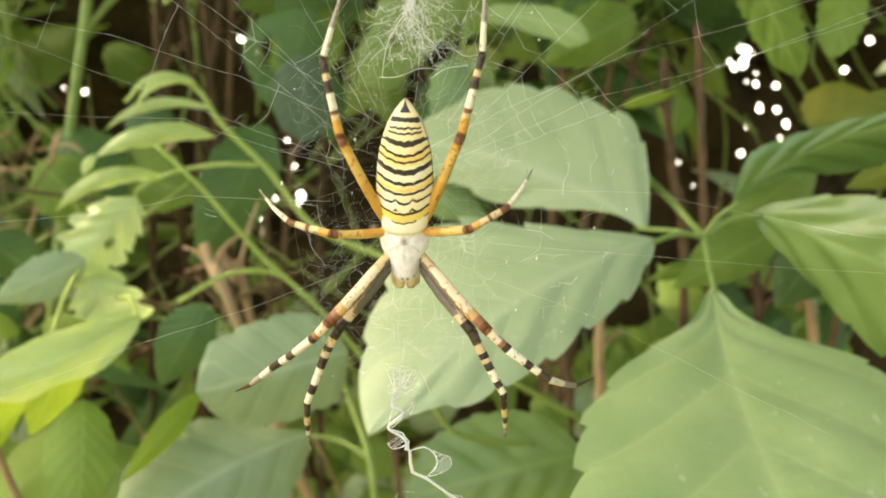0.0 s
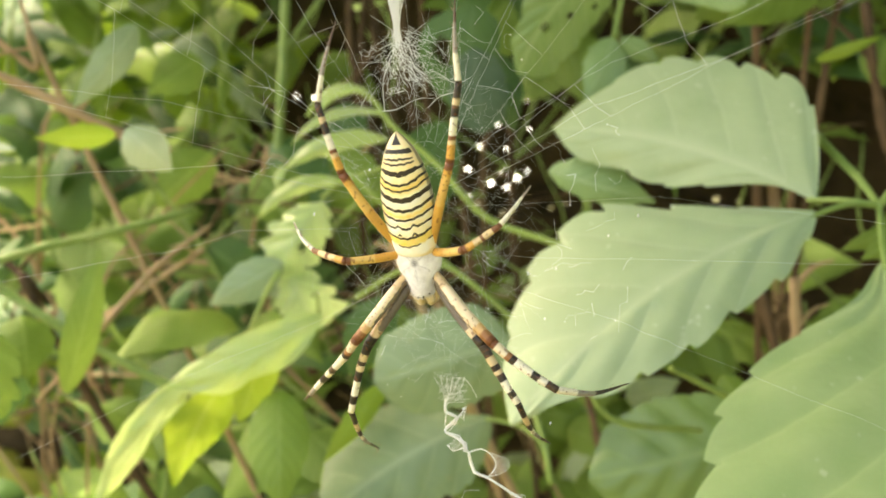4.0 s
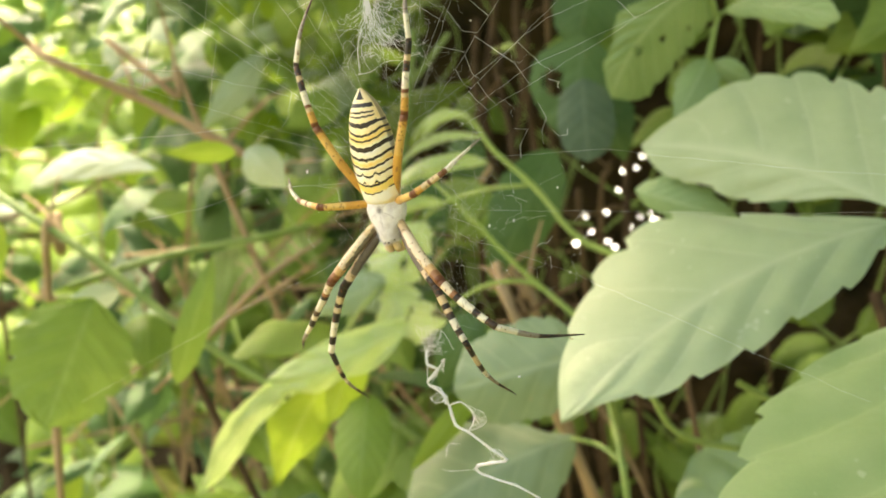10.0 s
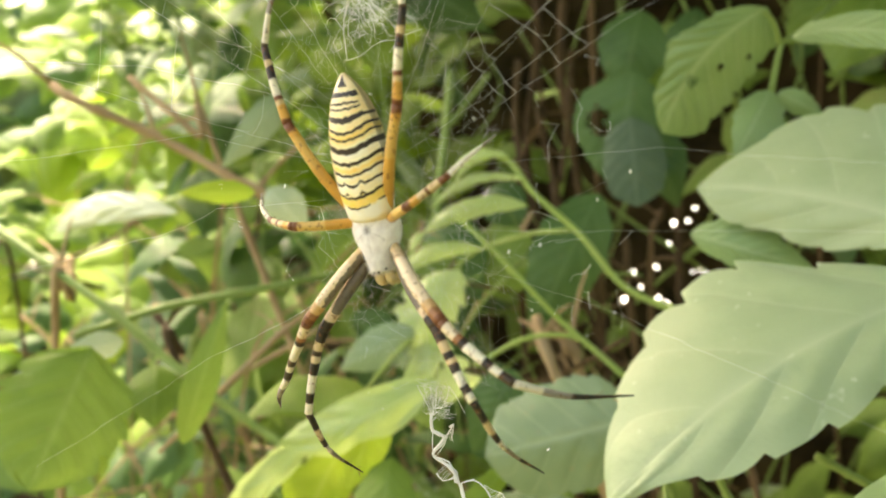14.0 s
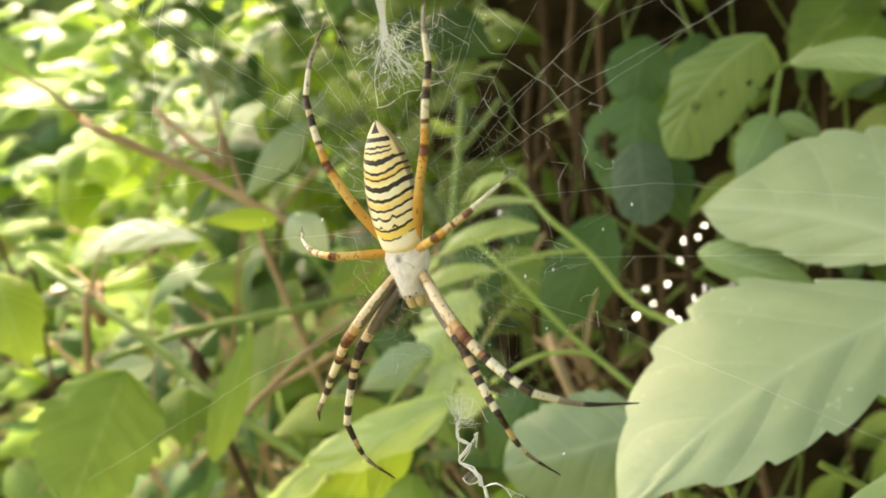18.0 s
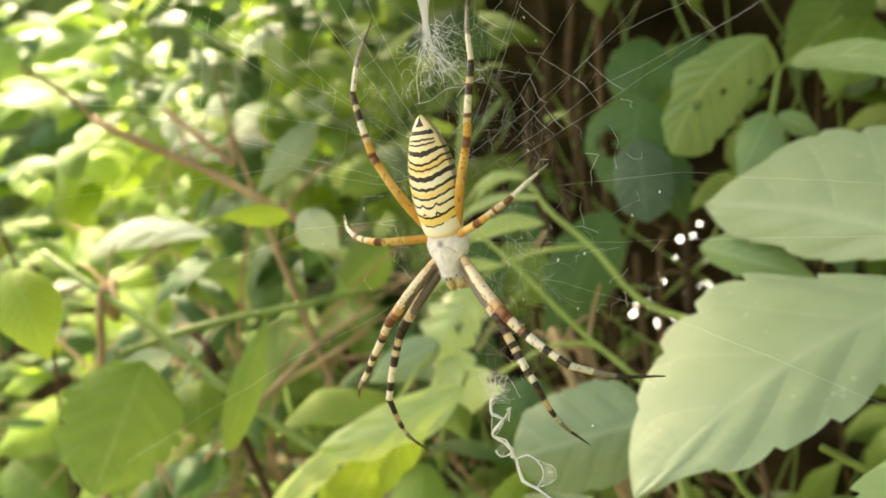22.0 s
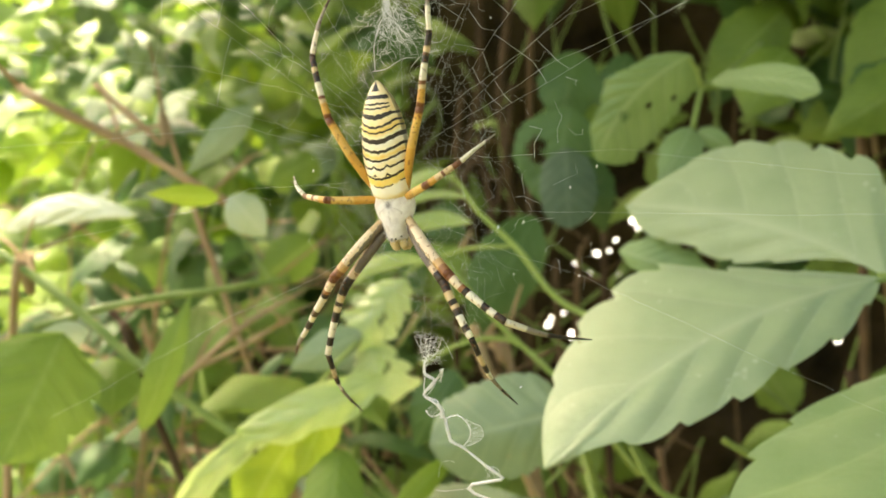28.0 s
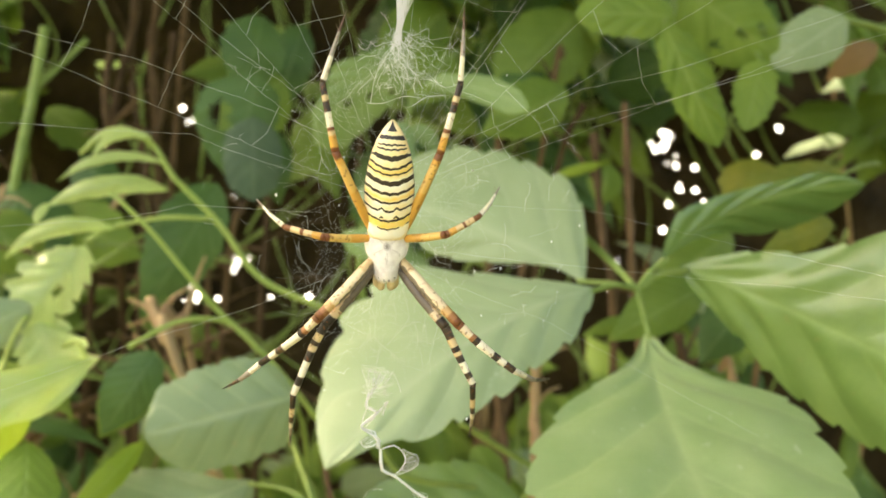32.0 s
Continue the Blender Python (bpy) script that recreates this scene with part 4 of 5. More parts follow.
def abdomen_material():
    m = Mat("banded_abdomen", 0.38, 0.5)
    uv = m.t.nodes.new("ShaderNodeUVMap")
    sep = m.node("SeparateXYZ")
    m.link(uv.outputs[0], sep.inputs[0])
    u = m.math("MULTIPLY", m.math("SUBTRACT", sep.outputs[0], 0.5), 2.0)
    p = sep.outputs[1]
    au = m.math("ABSOLUTE", u)
    bow = m.math("MULTIPLY", m.math("MINIMUM", 1.0, m.math("MAXIMUM", 0.0, m.math("MULTIPLY", m.math("SUBTRACT", p, 0.16), 6.0))), 0.06)
    q = m.math("ADD", p, m.math("MULTIPLY", m.math("MULTIPLY", u, u), bow))
    wob = m.math("MULTIPLY", m.math("ADD", m.math("SUBTRACT", m.noise(750.0, 3.0), 0.5), m.math("SUBTRACT", m.noise(330.0, 1.0), 0.5)), 0.026)
    scal = m.math("MULTIPLY", m.math("ABSOLUTE", m.math("SINE", m.math("MULTIPLY", u, 9.4))), 0.007)
    near = m.math("MULTIPLY", m.math("GREATER_THAN", p, 0.68), m.math("LESS_THAN", p, 0.79))
    notch = m.math("MAXIMUM", 0.0, m.math("SUBTRACT", 1.0, m.math("MULTIPLY", m.math("ABSOLUTE", m.math("SUBTRACT", au, 0.31)), 7.0)))
    q = m.math("ADD", m.math("ADD", q, wob), m.math("ADD", scal, m.math("MULTIPLY", m.math("MULTIPLY", near, notch), 0.034)))
    cream, straw, gold = (0.97, 0.93, 0.80), (0.95, 0.84, 0.50), (0.93, 0.64, 0.05)
    ground = m.ramp(q, [(0.0, (0.70, 0.50, 0.22)), (0.07, (0.90, 0.72, 0.38)), (0.16, (0.90, 0.76, 0.42)), (0.27, (0.90, 0.70, 0.30)), (0.34, straw), (0.43, gold), (0.47, straw), (0.53, cream), (0.60, straw),
                        (0.63, gold), (0.67, cream), (0.71, straw), (0.76, cream), (0.80, straw), (0.83, gold), (0.875, gold), (0.90, cream), (0.975, cream), (1.0, (0.86, 0.72, 0.36))])
    patch = m.ramp(m.noise(420.0, 2.0), [(0.42, (0, 0, 0)), (0.62, (1, 1, 1))])
    ground = m.mix(m.math("MULTIPLY", patch, 0.35), ground, gold, "MULTIPLY")
    ground = m.mix(m.math("MULTIPLY", m.noise(1800.0, 2.0), 0.35), ground, cream)
    bands = []
    for at, w in ((0.137, 0.019), (0.197, 0.008), (0.234, 0.008), (0.300, 0.021), (0.384, 0.010), (0.430, 0.008), (0.502, 0.020), (0.585, 0.012), (0.655, 0.010), (0.733, 0.010), (0.812, 0.009), (0.886, 0.007)):
        bands += [(at - w, (1, 1, 1)), (at + w, (0, 0, 0))]
    ink = m.ramp(q, [(0.0, (0, 0, 0)), *bands], True)
    short = m.math("MULTIPLY", m.math("GREATER_THAN", p, 0.84), m.math("GREATER_THAN", au, 0.5))
    thin = m.math("MULTIPLY", m.math("MULTIPLY", m.math("GREATER_THAN", p, 0.165), m.math("LESS_THAN", p, 0.262)), m.math("GREATER_THAN", au, 0.84))
    edge = m.math("MULTIPLY", m.math("GREATER_THAN", au, 0.997), 0.6)
    rear = m.math("MULTIPLY", m.math("LESS_THAN", p, 0.17), m.math("GREATER_THAN", au, 0.93))
    ink = m.math("MULTIPLY", ink, m.math("SUBTRACT", 1.0, m.math("MAXIMUM", rear, m.math("MAXIMUM", short, thin))))
    tipspot = m.math("MULTIPLY", m.math("LESS_THAN", p, 0.088), m.math("LESS_THAN", au, m.math("ADD", 0.12, m.math("MULTIPLY", p, 4.2))))
    flank = m.math("MULTIPLY", m.math("GREATER_THAN", au, 0.975), m.math("LESS_THAN", p, 0.75))
    ink = m.math("MAXIMUM", m.math("MAXIMUM", ink, tipspot), m.math("MAXIMUM", edge, m.math("MULTIPLY", flank, 0.55)))
    m.colour(m.mix(ink, ground, (0.028, 0.018, 0.010)))
    m.bump(m.noise(2400.0, 2.0), 0.35, 0.00006)
    return m.m


def spun(axis0, axis1, side, rows, nr=44, ns=56):
    """A body of oval rings: rows of place along the axis, half width, height on the back, depth of the belly."""
    a0, a1 = Vector(axis0), Vector(axis1)
    ax = (a1 - a0).normalized()
    side = (Vector(side) - ax * Vector(side).dot(ax)).normalized()
    back = side.cross(ax)
    if back.y > 0:
        back = -back
    cols = np.array(rows).T
    bm = bmesh.new()
    uv = bm.loops.layers.uv.verify()
    rings = []
    for i in range(ns + 1):
        s = 0.5 - 0.5 * math.cos(math.pi * i / ns)
        w, hi, lo = (float(np.interp(s, cols[0], c)) for c in cols[1:])
        ring = []
        for k in range(nr):
            q = 2 * math.pi * k / nr
            x, y = math.sin(q), math.cos(q)
            ring.append((bm.verts.new(a0.lerp(a1, s) + side * (w * x) + back * ((hi if y > 0 else lo) * math.copysign(abs(y) ** 0.9, y))), 0.5 + 0.5 * x, s, y))
        rings.append(ring)
    for i in range(ns):
        for k in range(nr):
            quad = (rings[i][k], rings[i][(k + 1) % nr], rings[i + 1][(k + 1) % nr], rings[i + 1][k])
            f = bm.faces.new([c[0] for c in quad])
            f.material_index = 1 if sum(c[3] for c in quad) < -0.9 else 0
            for l, c in zip(f.loops, quad):
                l[uv].uv = (c[1], c[2])
    bm.faces.new([c[0] for c in rings[0]])
    bm.faces.new([c[0] for c in rings[-1]])
    bmesh.ops.recalc_face_normals(bm, faces=bm.faces)
    return bm


spider = root("spider", (0.0, 0.002, 0.549), "yellow, white and black banded spider hanging head down in web", "spider")
MM = 0.001
abdomen = part("abdomen", spun((0.0001, -0.0005, 0.5619), (-0.0002, 0.0027, 0.5487), (1, 0, 0),
               [(0, 0.15 * MM, 0.1 * MM, 0.2 * MM), (0.03, 0.55 * MM, 0.35 * MM, 0.6 * MM), (0.08, 1.05 * MM, 0.7 * MM, 1.1 * MM), (0.16, 1.68 * MM, 1.15 * MM, 1.7 * MM),
                (0.26, 2.18 * MM, 1.55 * MM, 2.1 * MM), (0.38, 2.56 * MM, 1.85 * MM, 2.3 * MM), (0.52, 2.80 * MM, 2.05 * MM, 2.3 * MM), (0.64, 2.84 * MM, 2.1 * MM, 2.2 * MM),
                (0.76, 2.72 * MM, 2.1 * MM, 2.1 * MM), (0.86, 2.48 * MM, 2.05 * MM, 1.9 * MM), (0.93, 2.32 * MM, 1.95 * MM, 1.6 * MM), (0.965, 2.2 * MM, 1.8 * MM, 1.3 * MM), (0.985, 2.0 * MM, 1.5 * MM, 1.0 * MM), (1.0, 1.0 * MM, 0.7 * MM, 0.5 * MM)]),
               abdomen_material(), spider, "oval abdomen with black cross bands on cream and gold")
abdomen.data.materials.append(VENTER)
carapace = part("cephalothorax", spun((-0.0002, 0.0030, 0.5499), (-0.0002, 0.0040, 0.5440), (1, 0, 0),
     [(0, 1.2 * MM, 0.6 * MM, 0.5 * MM), (0.05, 1.95 * MM, 1.25 * MM, 0.9 * MM), (0.16, 2.42 * MM, 1.75 * MM, 1.2 * MM), (0.32, 2.56 * MM, 1.92 * MM, 1.3 * MM), (0.48, 2.36 * MM, 1.95 * MM, 1.2 * MM),
      (0.62, 1.86 * MM, 1.85 * MM, 1.1 * MM), (0.76, 1.46 * MM, 1.9 * MM, 1.0 * MM), (0.92, 1.30 * MM, 1.8 * MM, 0.9 * MM), (0.985, 1.18 * MM, 1.5 * MM, 0.7 * MM), (1, 0.8 * MM, 1.1 * MM, 0.4 * MM)], 40, 36),
     carapace_material(), spider, "carapace under dense silver-white hair")
carapace.data.materials.append(VENTER)
fur = random.Random(5)
bm = bmesh.new()
for p in carapace.data.polygons:
    if p.material_index == 0 and p.normal.y < 0.3:
        for _ in range(2):
            c = Vector(p.center) + Vector((fur.uniform(-1, 1), 0, fur.uniform(-1, 1))) * 0.0001
            d = (Vector(p.normal) * 0.45 + Vector((fur.gauss(0, 0.35) - (c.x + 0.0002) * 250, fur.gauss(0, 0.2), fur.gauss(-0.3, 0.4)))).normalized()
            tube(bm, [c, c + d * fur.uniform(0.0002, 0.0004)], [0.000016, 0.000004], 3, False)
fur_coat = tagged(part("hair", bm, HAIR), kind="stuff")
fur_coat.parent, fur_coat.matrix_parent_inverse = carapace, Matrix.Identity(4)
for x, z, y, r in ((-0.00105, 0.5442, 0.0027, 0.11), (-0.00045, 0.5439, 0.0024, 0.12), (0.0001, 0.5439, 0.0024, 0.12), (0.0007, 0.5442, 0.0027, 0.11)):
    bm = bmesh.new()
    bmesh.ops.create_icosphere(bm, subdivisions=2, radius=r * MM, matrix=Matrix.Translation((x, y, z)))
    part("eye", bm, EYE, spider)
for sx in (-1, 1):
    bm = bmesh.new()
    tube(bm, smooth_path([(-0.0002 + sx * 0.0005, 0.0036, 0.5441), (-0.0002 + sx * 0.0006, 0.0040, 0.5432), (-0.0002 + sx * 0.0004, 0.0046, 0.5428)], 5), [0.0004, 0.00055, 0.0005, 0.0002], 10)
    part("chelicera", bm, PALP, spider)
    bm = bmesh.new()
    tube(bm, smooth_path([(-0.0002 + sx * 0.0012, 0.0042, 0.5446), (-0.0002 + sx * 0.0012, 0.0044, 0.5434), (-0.0002 + sx * 0.0007, 0.0049, 0.5428)], 5), [0.00028, 0.0003, 0.00018], 8)
    part("pedipalp", bm, PALP, spider)

INK, WHITE, TAN, AMBER, RUST, ASH = (0.022, 0.017, 0.013), (0.80, 0.74, 0.58), (0.66, 0.50, 0.28), (0.64, 0.34, 0.07), (0.17, 0.055, 0.018), (0.30, 0.26, 0.21)


def leg_material(name, stops, stripe=None):
    m = Mat(name, 0.45, 0.45)
    uv = m.t.nodes.new("ShaderNodeUVMap")
    sep = m.node("SeparateXYZ")
    m.link(uv.outputs[0], sep.inputs[0])
    v = m.math("ADD", sep.outputs[1], m.math("MULTIPLY", m.math("SUBTRACT", m.noise(900.0, 3.0), 0.5), 0.07))
    soft = []
    for (p, c), (p2, _) in zip(stops, [*stops[1:], (1.0, None)]):
        soft += [(p + 0.012 if p else 0.0, c), (max(p2 - 0.012, p + 0.013), c)]
    col = m.ramp(v, soft)
    speck = m.ramp(m.noise(2300.0, 1.0), [(0.60, (0, 0, 0)), (0.68, (1, 1, 1))])
    col = m.mix(m.math("MULTIPLY", speck, 0.65), col, RUST)
    col = m.mix(m.math("MULTIPLY", m.ramp(m.noise(500.0, 3.0), [(0.45, (0, 0, 0)), (0.7, (1, 1, 1))]), 0.25 if "femur" in name else 0.15), col, (0.30, 0.17, 0.07))
    if stripe is not None:
        # the side of the leg that is turned to the body is ashen, up to the knee
        geo = m.node("NewGeometry")
        n, at = m.node("SeparateXYZ"), m.node("SeparateXYZ")
        m.link(geo.outputs["Normal"], n.inputs[0])
        m.link(geo.outputs["Position"], at.inputs[0])
        inward = m.math("ADD", m.math("MULTIPLY", n.outputs[0], m.math("SIGN", at.outputs[0])), m.math("MULTIPLY", m.math("SUBTRACT", m.noise(1600.0, 2.0), 0.5), 0.7))
        dark = m.math("MULTIPLY", m.math("LESS_THAN", inward, stripe), m.math("LESS_THAN", v, 0.74))
        col = m.mix(m.math("MULTIPLY", dark, 0.8), col, (0.075, 0.066, 0.062))
    m.colour(col)
    m.bump(m.noise(3000.0, 2.0), 0.4, 0.00005)
    return m.m


HIND = {"femur": leg_material("amber_femur", [(0, AMBER), (0.55, (0.70, 0.43, 0.12)), (0.86, AMBER), (0.93, RUST)]),
        "tibia": leg_material("banded_hind_tibia", [(0, RUST), (0.06, AMBER), (0.24, TAN), (0.30, RUST), (0.36, WHITE), (0.58, INK), (0.74, TAN), (0.82, INK)]),
        "metatarsus": leg_material("banded_hind_metatarsus", [(0, INK), (0.04, WHITE), (0.36, ASH), (0.70, (0.10, 0.055, 0.035))])}
MIDDLE = {"femur": leg_material("amber_short_femur", [(0, AMBER), (0.5, (0.70, 0.46, 0.14)), (0.92, RUST)]),
          "tibia": leg_material("banded_short_tibia", [(0, RUST), (0.08, AMBER), (0.3, TAN), (0.5, RUST), (0.58, TAN), (0.82, RUST)]),
          "metatarsus": leg_material("pale_short_metatarsus", [(0, RUST), (0.06, WHITE), (0.75, ASH)])}
FRONT = {"femur": leg_material("tan_femur", [(0, (0.66, 0.48, 0.26)), (0.2, (0.80, 0.64, 0.42)), (0.74, (0.62, 0.38, 0.16)), (0.84, (0.30, 0.13, 0.05)), (0.93, RUST)], -0.55),
         "patella": leg_material("tan_patella", [(0, RUST), (0.14, (0.78, 0.64, 0.44)), (0.60, (0.34, 0.15, 0.06)), (0.78, INK)]),
         "tibia": leg_material("banded_front_tibia", [(0, WHITE), (0.40, INK), (0.56, WHITE), (0.74, INK)]),
         "metatarsus": leg_material("banded_front_metatarsus", [(0, WHITE), (0.20, WHITE), (0.24, ASH), (0.5, INK)])}
SHADE = {"femur": leg_material("dusky_femur", [(0, (0.50, 0.40, 0.29)), (0.70, (0.74, 0.58, 0.38)), (0.86, INK)], 0.15),
         "patella": leg_material("dusky_patella", [(0, INK), (0.45, TAN), (0.78, INK)]),
         "tibia": leg_material("banded_inner_tibia", [(0, TAN), (0.12, INK), (0.32, WHITE), (0.62, INK), (0.80, WHITE)]),
         "metatarsus": leg_material("banded_inner_metatarsus", [(0, INK), (0.20, TAN), (0.32, INK), (0.42, WHITE), (0.52, ASH), (0.7, INK)])}


def spines(bm, pts, rnd, count, length):
    for _ in range(count):
        i = rnd.randrange(1, len(pts) - 1)
        d = (pts[i + 1] - pts[i - 1]).normalized()
        o = d.orthogonal().normalized()
        o.rotate(Matrix.Rotation(rnd.uniform(0, 6.28), 3, d))
        tube(bm, [pts[i] + o * 0.0002, pts[i] + (o + d * 0.9) * length], [0.00004, 0.00001], 3, False)


def leg(coat, joints, radii, seed):
    """A leg under the spider: its femur, and the joints beyond it as pieces of their own."""
    rnd = random.Random(seed)
    names = ["femur", "patella", "tibia", "metatarsus"] if len(joints) == 5 else ["femur", "tibia", "metatarsus"]
    top, bristle = None, []
    for i, (name, a, b) in enumerate(zip(names, joints, joints[1:])):
        a, b = Vector(a), Vector(b)
        out = Vector((0, -1, -0.25)) * (b - a).length * (0.05 if name == "femur" else 0.03)
        if name == "metatarsus":
            out = Vector((0, -1, -0.25)) * (b - a).length * 0.10
        pts = smooth_path([a, a.lerp(b, 0.5) + out, b], 9)
        r0, r1 = radii[i], radii[i + 1]
        prof = {"femur": [r0 * 0.8, r0, r0, r0 * 0.92, r1 * 1.1], "metatarsus": [r0, r0 * 0.85, (r0 + r1) * 0.45, r1]}.get(name, [r0 * 1.08, r0 * 0.94, r0 * 0.9, r1 * 1.08])
        bm = tube(bmesh.new(), pts, prof, 12)
        bristle += [(pts, 11)]
        if top is None:
            top = part("leg", bm, coat[name], spider)
        else:
            piece = part(name, bm, coat[name], None)
            piece.parent = top
            piece.matrix_parent_inverse = Matrix.Identity(4)
    bm = bmesh.new()
    for pts, count in bristle:
        spines(bm, pts, rnd, count, 0.0006)
    tuft = tagged(part("bristles", bm, VENTER), kind="stuff")
    tuft.parent = top
    tuft.matrix_parent_inverse = Matrix.Identity(4)


R = 0.001
leg(HIND, [(-0.0016, 0.0026, 0.5490), (-0.0061, -0.0012, 0.5582), (-0.0076, -0.0017, 0.5655), (-0.0052, 0.0002, 0.5738)], [0.53 * R, 0.43 * R, 0.33 * R, 0.06 * R], 1)
leg(HIND, [(0.0014, 0.0028, 0.5490), (0.0054, -0.0004, 0.5583), (0.0074, -0.0014, 0.5660), (0.0077, -0.0004, 0.5745)], [0.53 * R, 0.43 * R, 0.33 * R, 0.06 * R], 2)
leg(MIDDLE, [(-0.0018, 0.0030, 0.5487), (-0.0071, -0.0005, 0.5488), (-0.0117, 0.0018, 0.5498), (-0.0152, 0.0048, 0.5528)], [0.48 * R, 0.40 * R, 0.30 * R, 0.08 * R], 3)
leg(MIDDLE, [(0.0014, 0.0030, 0.5487), (0.0062, -0.0014, 0.5494), (0.0099, -0.0008, 0.5515), (0.0127, 0.0034, 0.5549)], [0.48 * R, 0.40 * R, 0.30 * R, 0.08 * R], 4)
leg(FRONT, [(-0.0018, 0.0032, 0.5462), (-0.0078, 0.0012, 0.5397), (-0.0098, 0.0022, 0.5376), (-0.0146, 0.0056, 0.5337), (-0.0197, 0.0100, 0.5297)], [0.66 * R, 0.53 * R, 0.46 * R, 0.38 * R, 0.06 * R], 5)
leg(SHADE, [(-0.0015, 0.0040, 0.5455), (-0.0070, 0.0026, 0.5388), (-0.0083, 0.0028, 0.5364), (-0.0106, 0.0036, 0.5305), (-0.0117, 0.0132, 0.5220)], [0.62 * R, 0.53 * R, 0.46 * R, 0.36 * R, 0.06 * R], 6)
leg(FRONT, [(0.0014, 0.0032, 0.5462), (0.0080, -0.0004, 0.5393), (0.0102, -0.0006, 0.5373), (0.0143, -0.0006, 0.5342), (0.0206, 0.0099, 0.5313)], [0.66 * R, 0.53 * R, 0.46 * R, 0.38 * R, 0.06 * R], 7)
leg(SHADE, [(0.0011, 0.0040, 0.5455), (0.0066, 0.0008, 0.5388), (0.0079, 0.0006, 0.5361), (0.0098, 0.0004, 0.5325), (0.0108, 0.0112, 0.5236)], [0.62 * R, 0.53 * R, 0.46 * R, 0.36 * R, 0.06 * R], 8)


# ---- web ----
silk = Mat("silk", 0.35, 0.6)
silk.b.inputs["Base Color"].default_value = (0.97, 0.975, 0.985, 1)
silk.b.inputs["Transmission Weight"].default_value = 0.0
glint = silk.node("BsdfTranslucent")
glint.inputs["Color"].default_value = (0.95, 0.97, 1.0, 1)
blend = silk.node("MixShader", Fac=0.4)
silk.link(silk.b.outputs[0], blend.inputs[1])
silk.link(glint.outputs[0], blend.inputs[2])
silk.link(blend.outputs[0], silk.t.nodes["Material Output"].inputs[0])
SILK = silk.m


def web_at(x, z, off=0.0015):
    """A place on the leaning plane of the web."""
    return Vector((x, (0.5735 - z) * 0.245 + off, z))


web = root("spider_web", web_at(0, 0.549), "torn orb web of fine white silk threads", "web")
rnd, kink = random.Random(41), random.Random(3)


def thread(bm, pts, r, slack=0.0):
    line = []
    for a, b in zip(pts, pts[1:]):
        a, b = Vector(a), Vector(b)
        for k in range(8):
            t = k / 8
            line.append(a.lerp(b, t) + Vector((kink.uniform(-1, 1), kink.uniform(-1, 1), kink.uniform(-1, 1))) * min(0.00009, (b - a).length * 0.012) + Vector((0, 0, -slack * 4 * t * (1 - t))))
    line.append(Vector(pts[-1]))
    tube(bm, line, r, 4, False)


# long anchor threads
for xs in (((-0.060, 0.5745), (-0.0395, 0.5703), (-0.0288, 0.5681), (-0.0169, 0.5643), (-0.0060, 0.5600)),
           ((-0.070, 0.5620), (-0.0414, 0.5607), (-0.0225, 0.5600), (-0.0163, 0.5577), (-0.0030, 0.5540)),
           ((-0.070, 0.5465), (-0.0436, 0.5491), (-0.0301, 0.5505), (-0.0234, 0.5521), (-0.0080, 0.5515)),
           ((-0.070, 0.5195), (-0.0476, 0.5285), (-0.0303, 0.5352), (-0.0185, 0.5390), (-0.0050, 0.5445)),
           ((0.0017, 0.5569), (0.0103, 0.5612), (0.0220, 0.5665), (0.0339, 0.5694), (0.0600, 0.5790)),
           ((0.0023, 0.5549), (0.0194, 0.5623), (0.0322, 0.5656), (0.0469, 0.5704), (0.0750, 0.5800)),
           ((0.0046, 0.5531), (0.0255, 0.5524), (0.0383, 0.5497), (0.0513, 0.5472), (0.0800, 0.5420)),
           ((0.0028, 0.5475), (0.0267, 0.5453), (0.0521, 0.5433), (0.0800, 0.5400)),
           ((0.0020, 0.5460), (0.0096, 0.5423), (0.0198, 0.5387), (0.0280, 0.5345), (0.0500, 0.5230)),
           ((-0.0300, 0.5800), (-0.0201, 0.5715), (-0.0133, 0.5667), (-0.0085, 0.5635), (-0.0020, 0.5590)),
           ((-0.0140, 0.5900), (-0.0085, 0.5735), (-0.0030, 0.5610)), ((0.0240, 0.5900), (0.0130, 0.5740), (0.0030, 0.5600))):
    part("anchor_thread", (lambda b: (thread(b, [web_at(x, z, 0.0015 + rnd.uniform(-0.001, 0.001)) for x, z in xs], 0.000012 if xs[-1][1] > 0.556 or xs[-1][0] < 0.02 else 0.000007, 0.0001), b)[1])(bmesh.new()), SILK, web)

# torn catching spiral between the spokes
bm = bmesh.new()
spokes = [radians(a + rnd.uniform(-4, 4)) for a in range(18, 172, 14)]
for a in spokes:
    thread(bm, [web_at(r * math.cos(a), 0.553 + r * math.sin(a)) for r in (0.008, 0.02, 0.035, 0.05)], 0.000010, 0.0)
for n in range(12):
    r = 0.013 + n * 0.0030
    for a, b in zip(spokes, spokes[1:]):
        if rnd.random() < (0.55 if 15 < math.degrees(a) < 165 else 0.18) * (1.1 - n / 14):
            q, w = r + rnd.uniform(-0.0012, 0.0012), r + rnd.uniform(-0.0012, 0.0012)
            c, m = (a + b) / 2 + rnd.uniform(-0.05, 0.05), (q + w) / 2 + rnd.uniform(-0.0012, 0.0003)
            thread(bm, [web_at(q * math.cos(a), 0.553 + q * math.sin(a)), web_at(m * math.cos(c), 0.553 + m * math.sin(c)), web_at(w * math.cos(b), 0.553 + w * math.sin(b))], 0.000014)
tagged(part("spiral_threads", bm, SILK, web), kind="stuff")

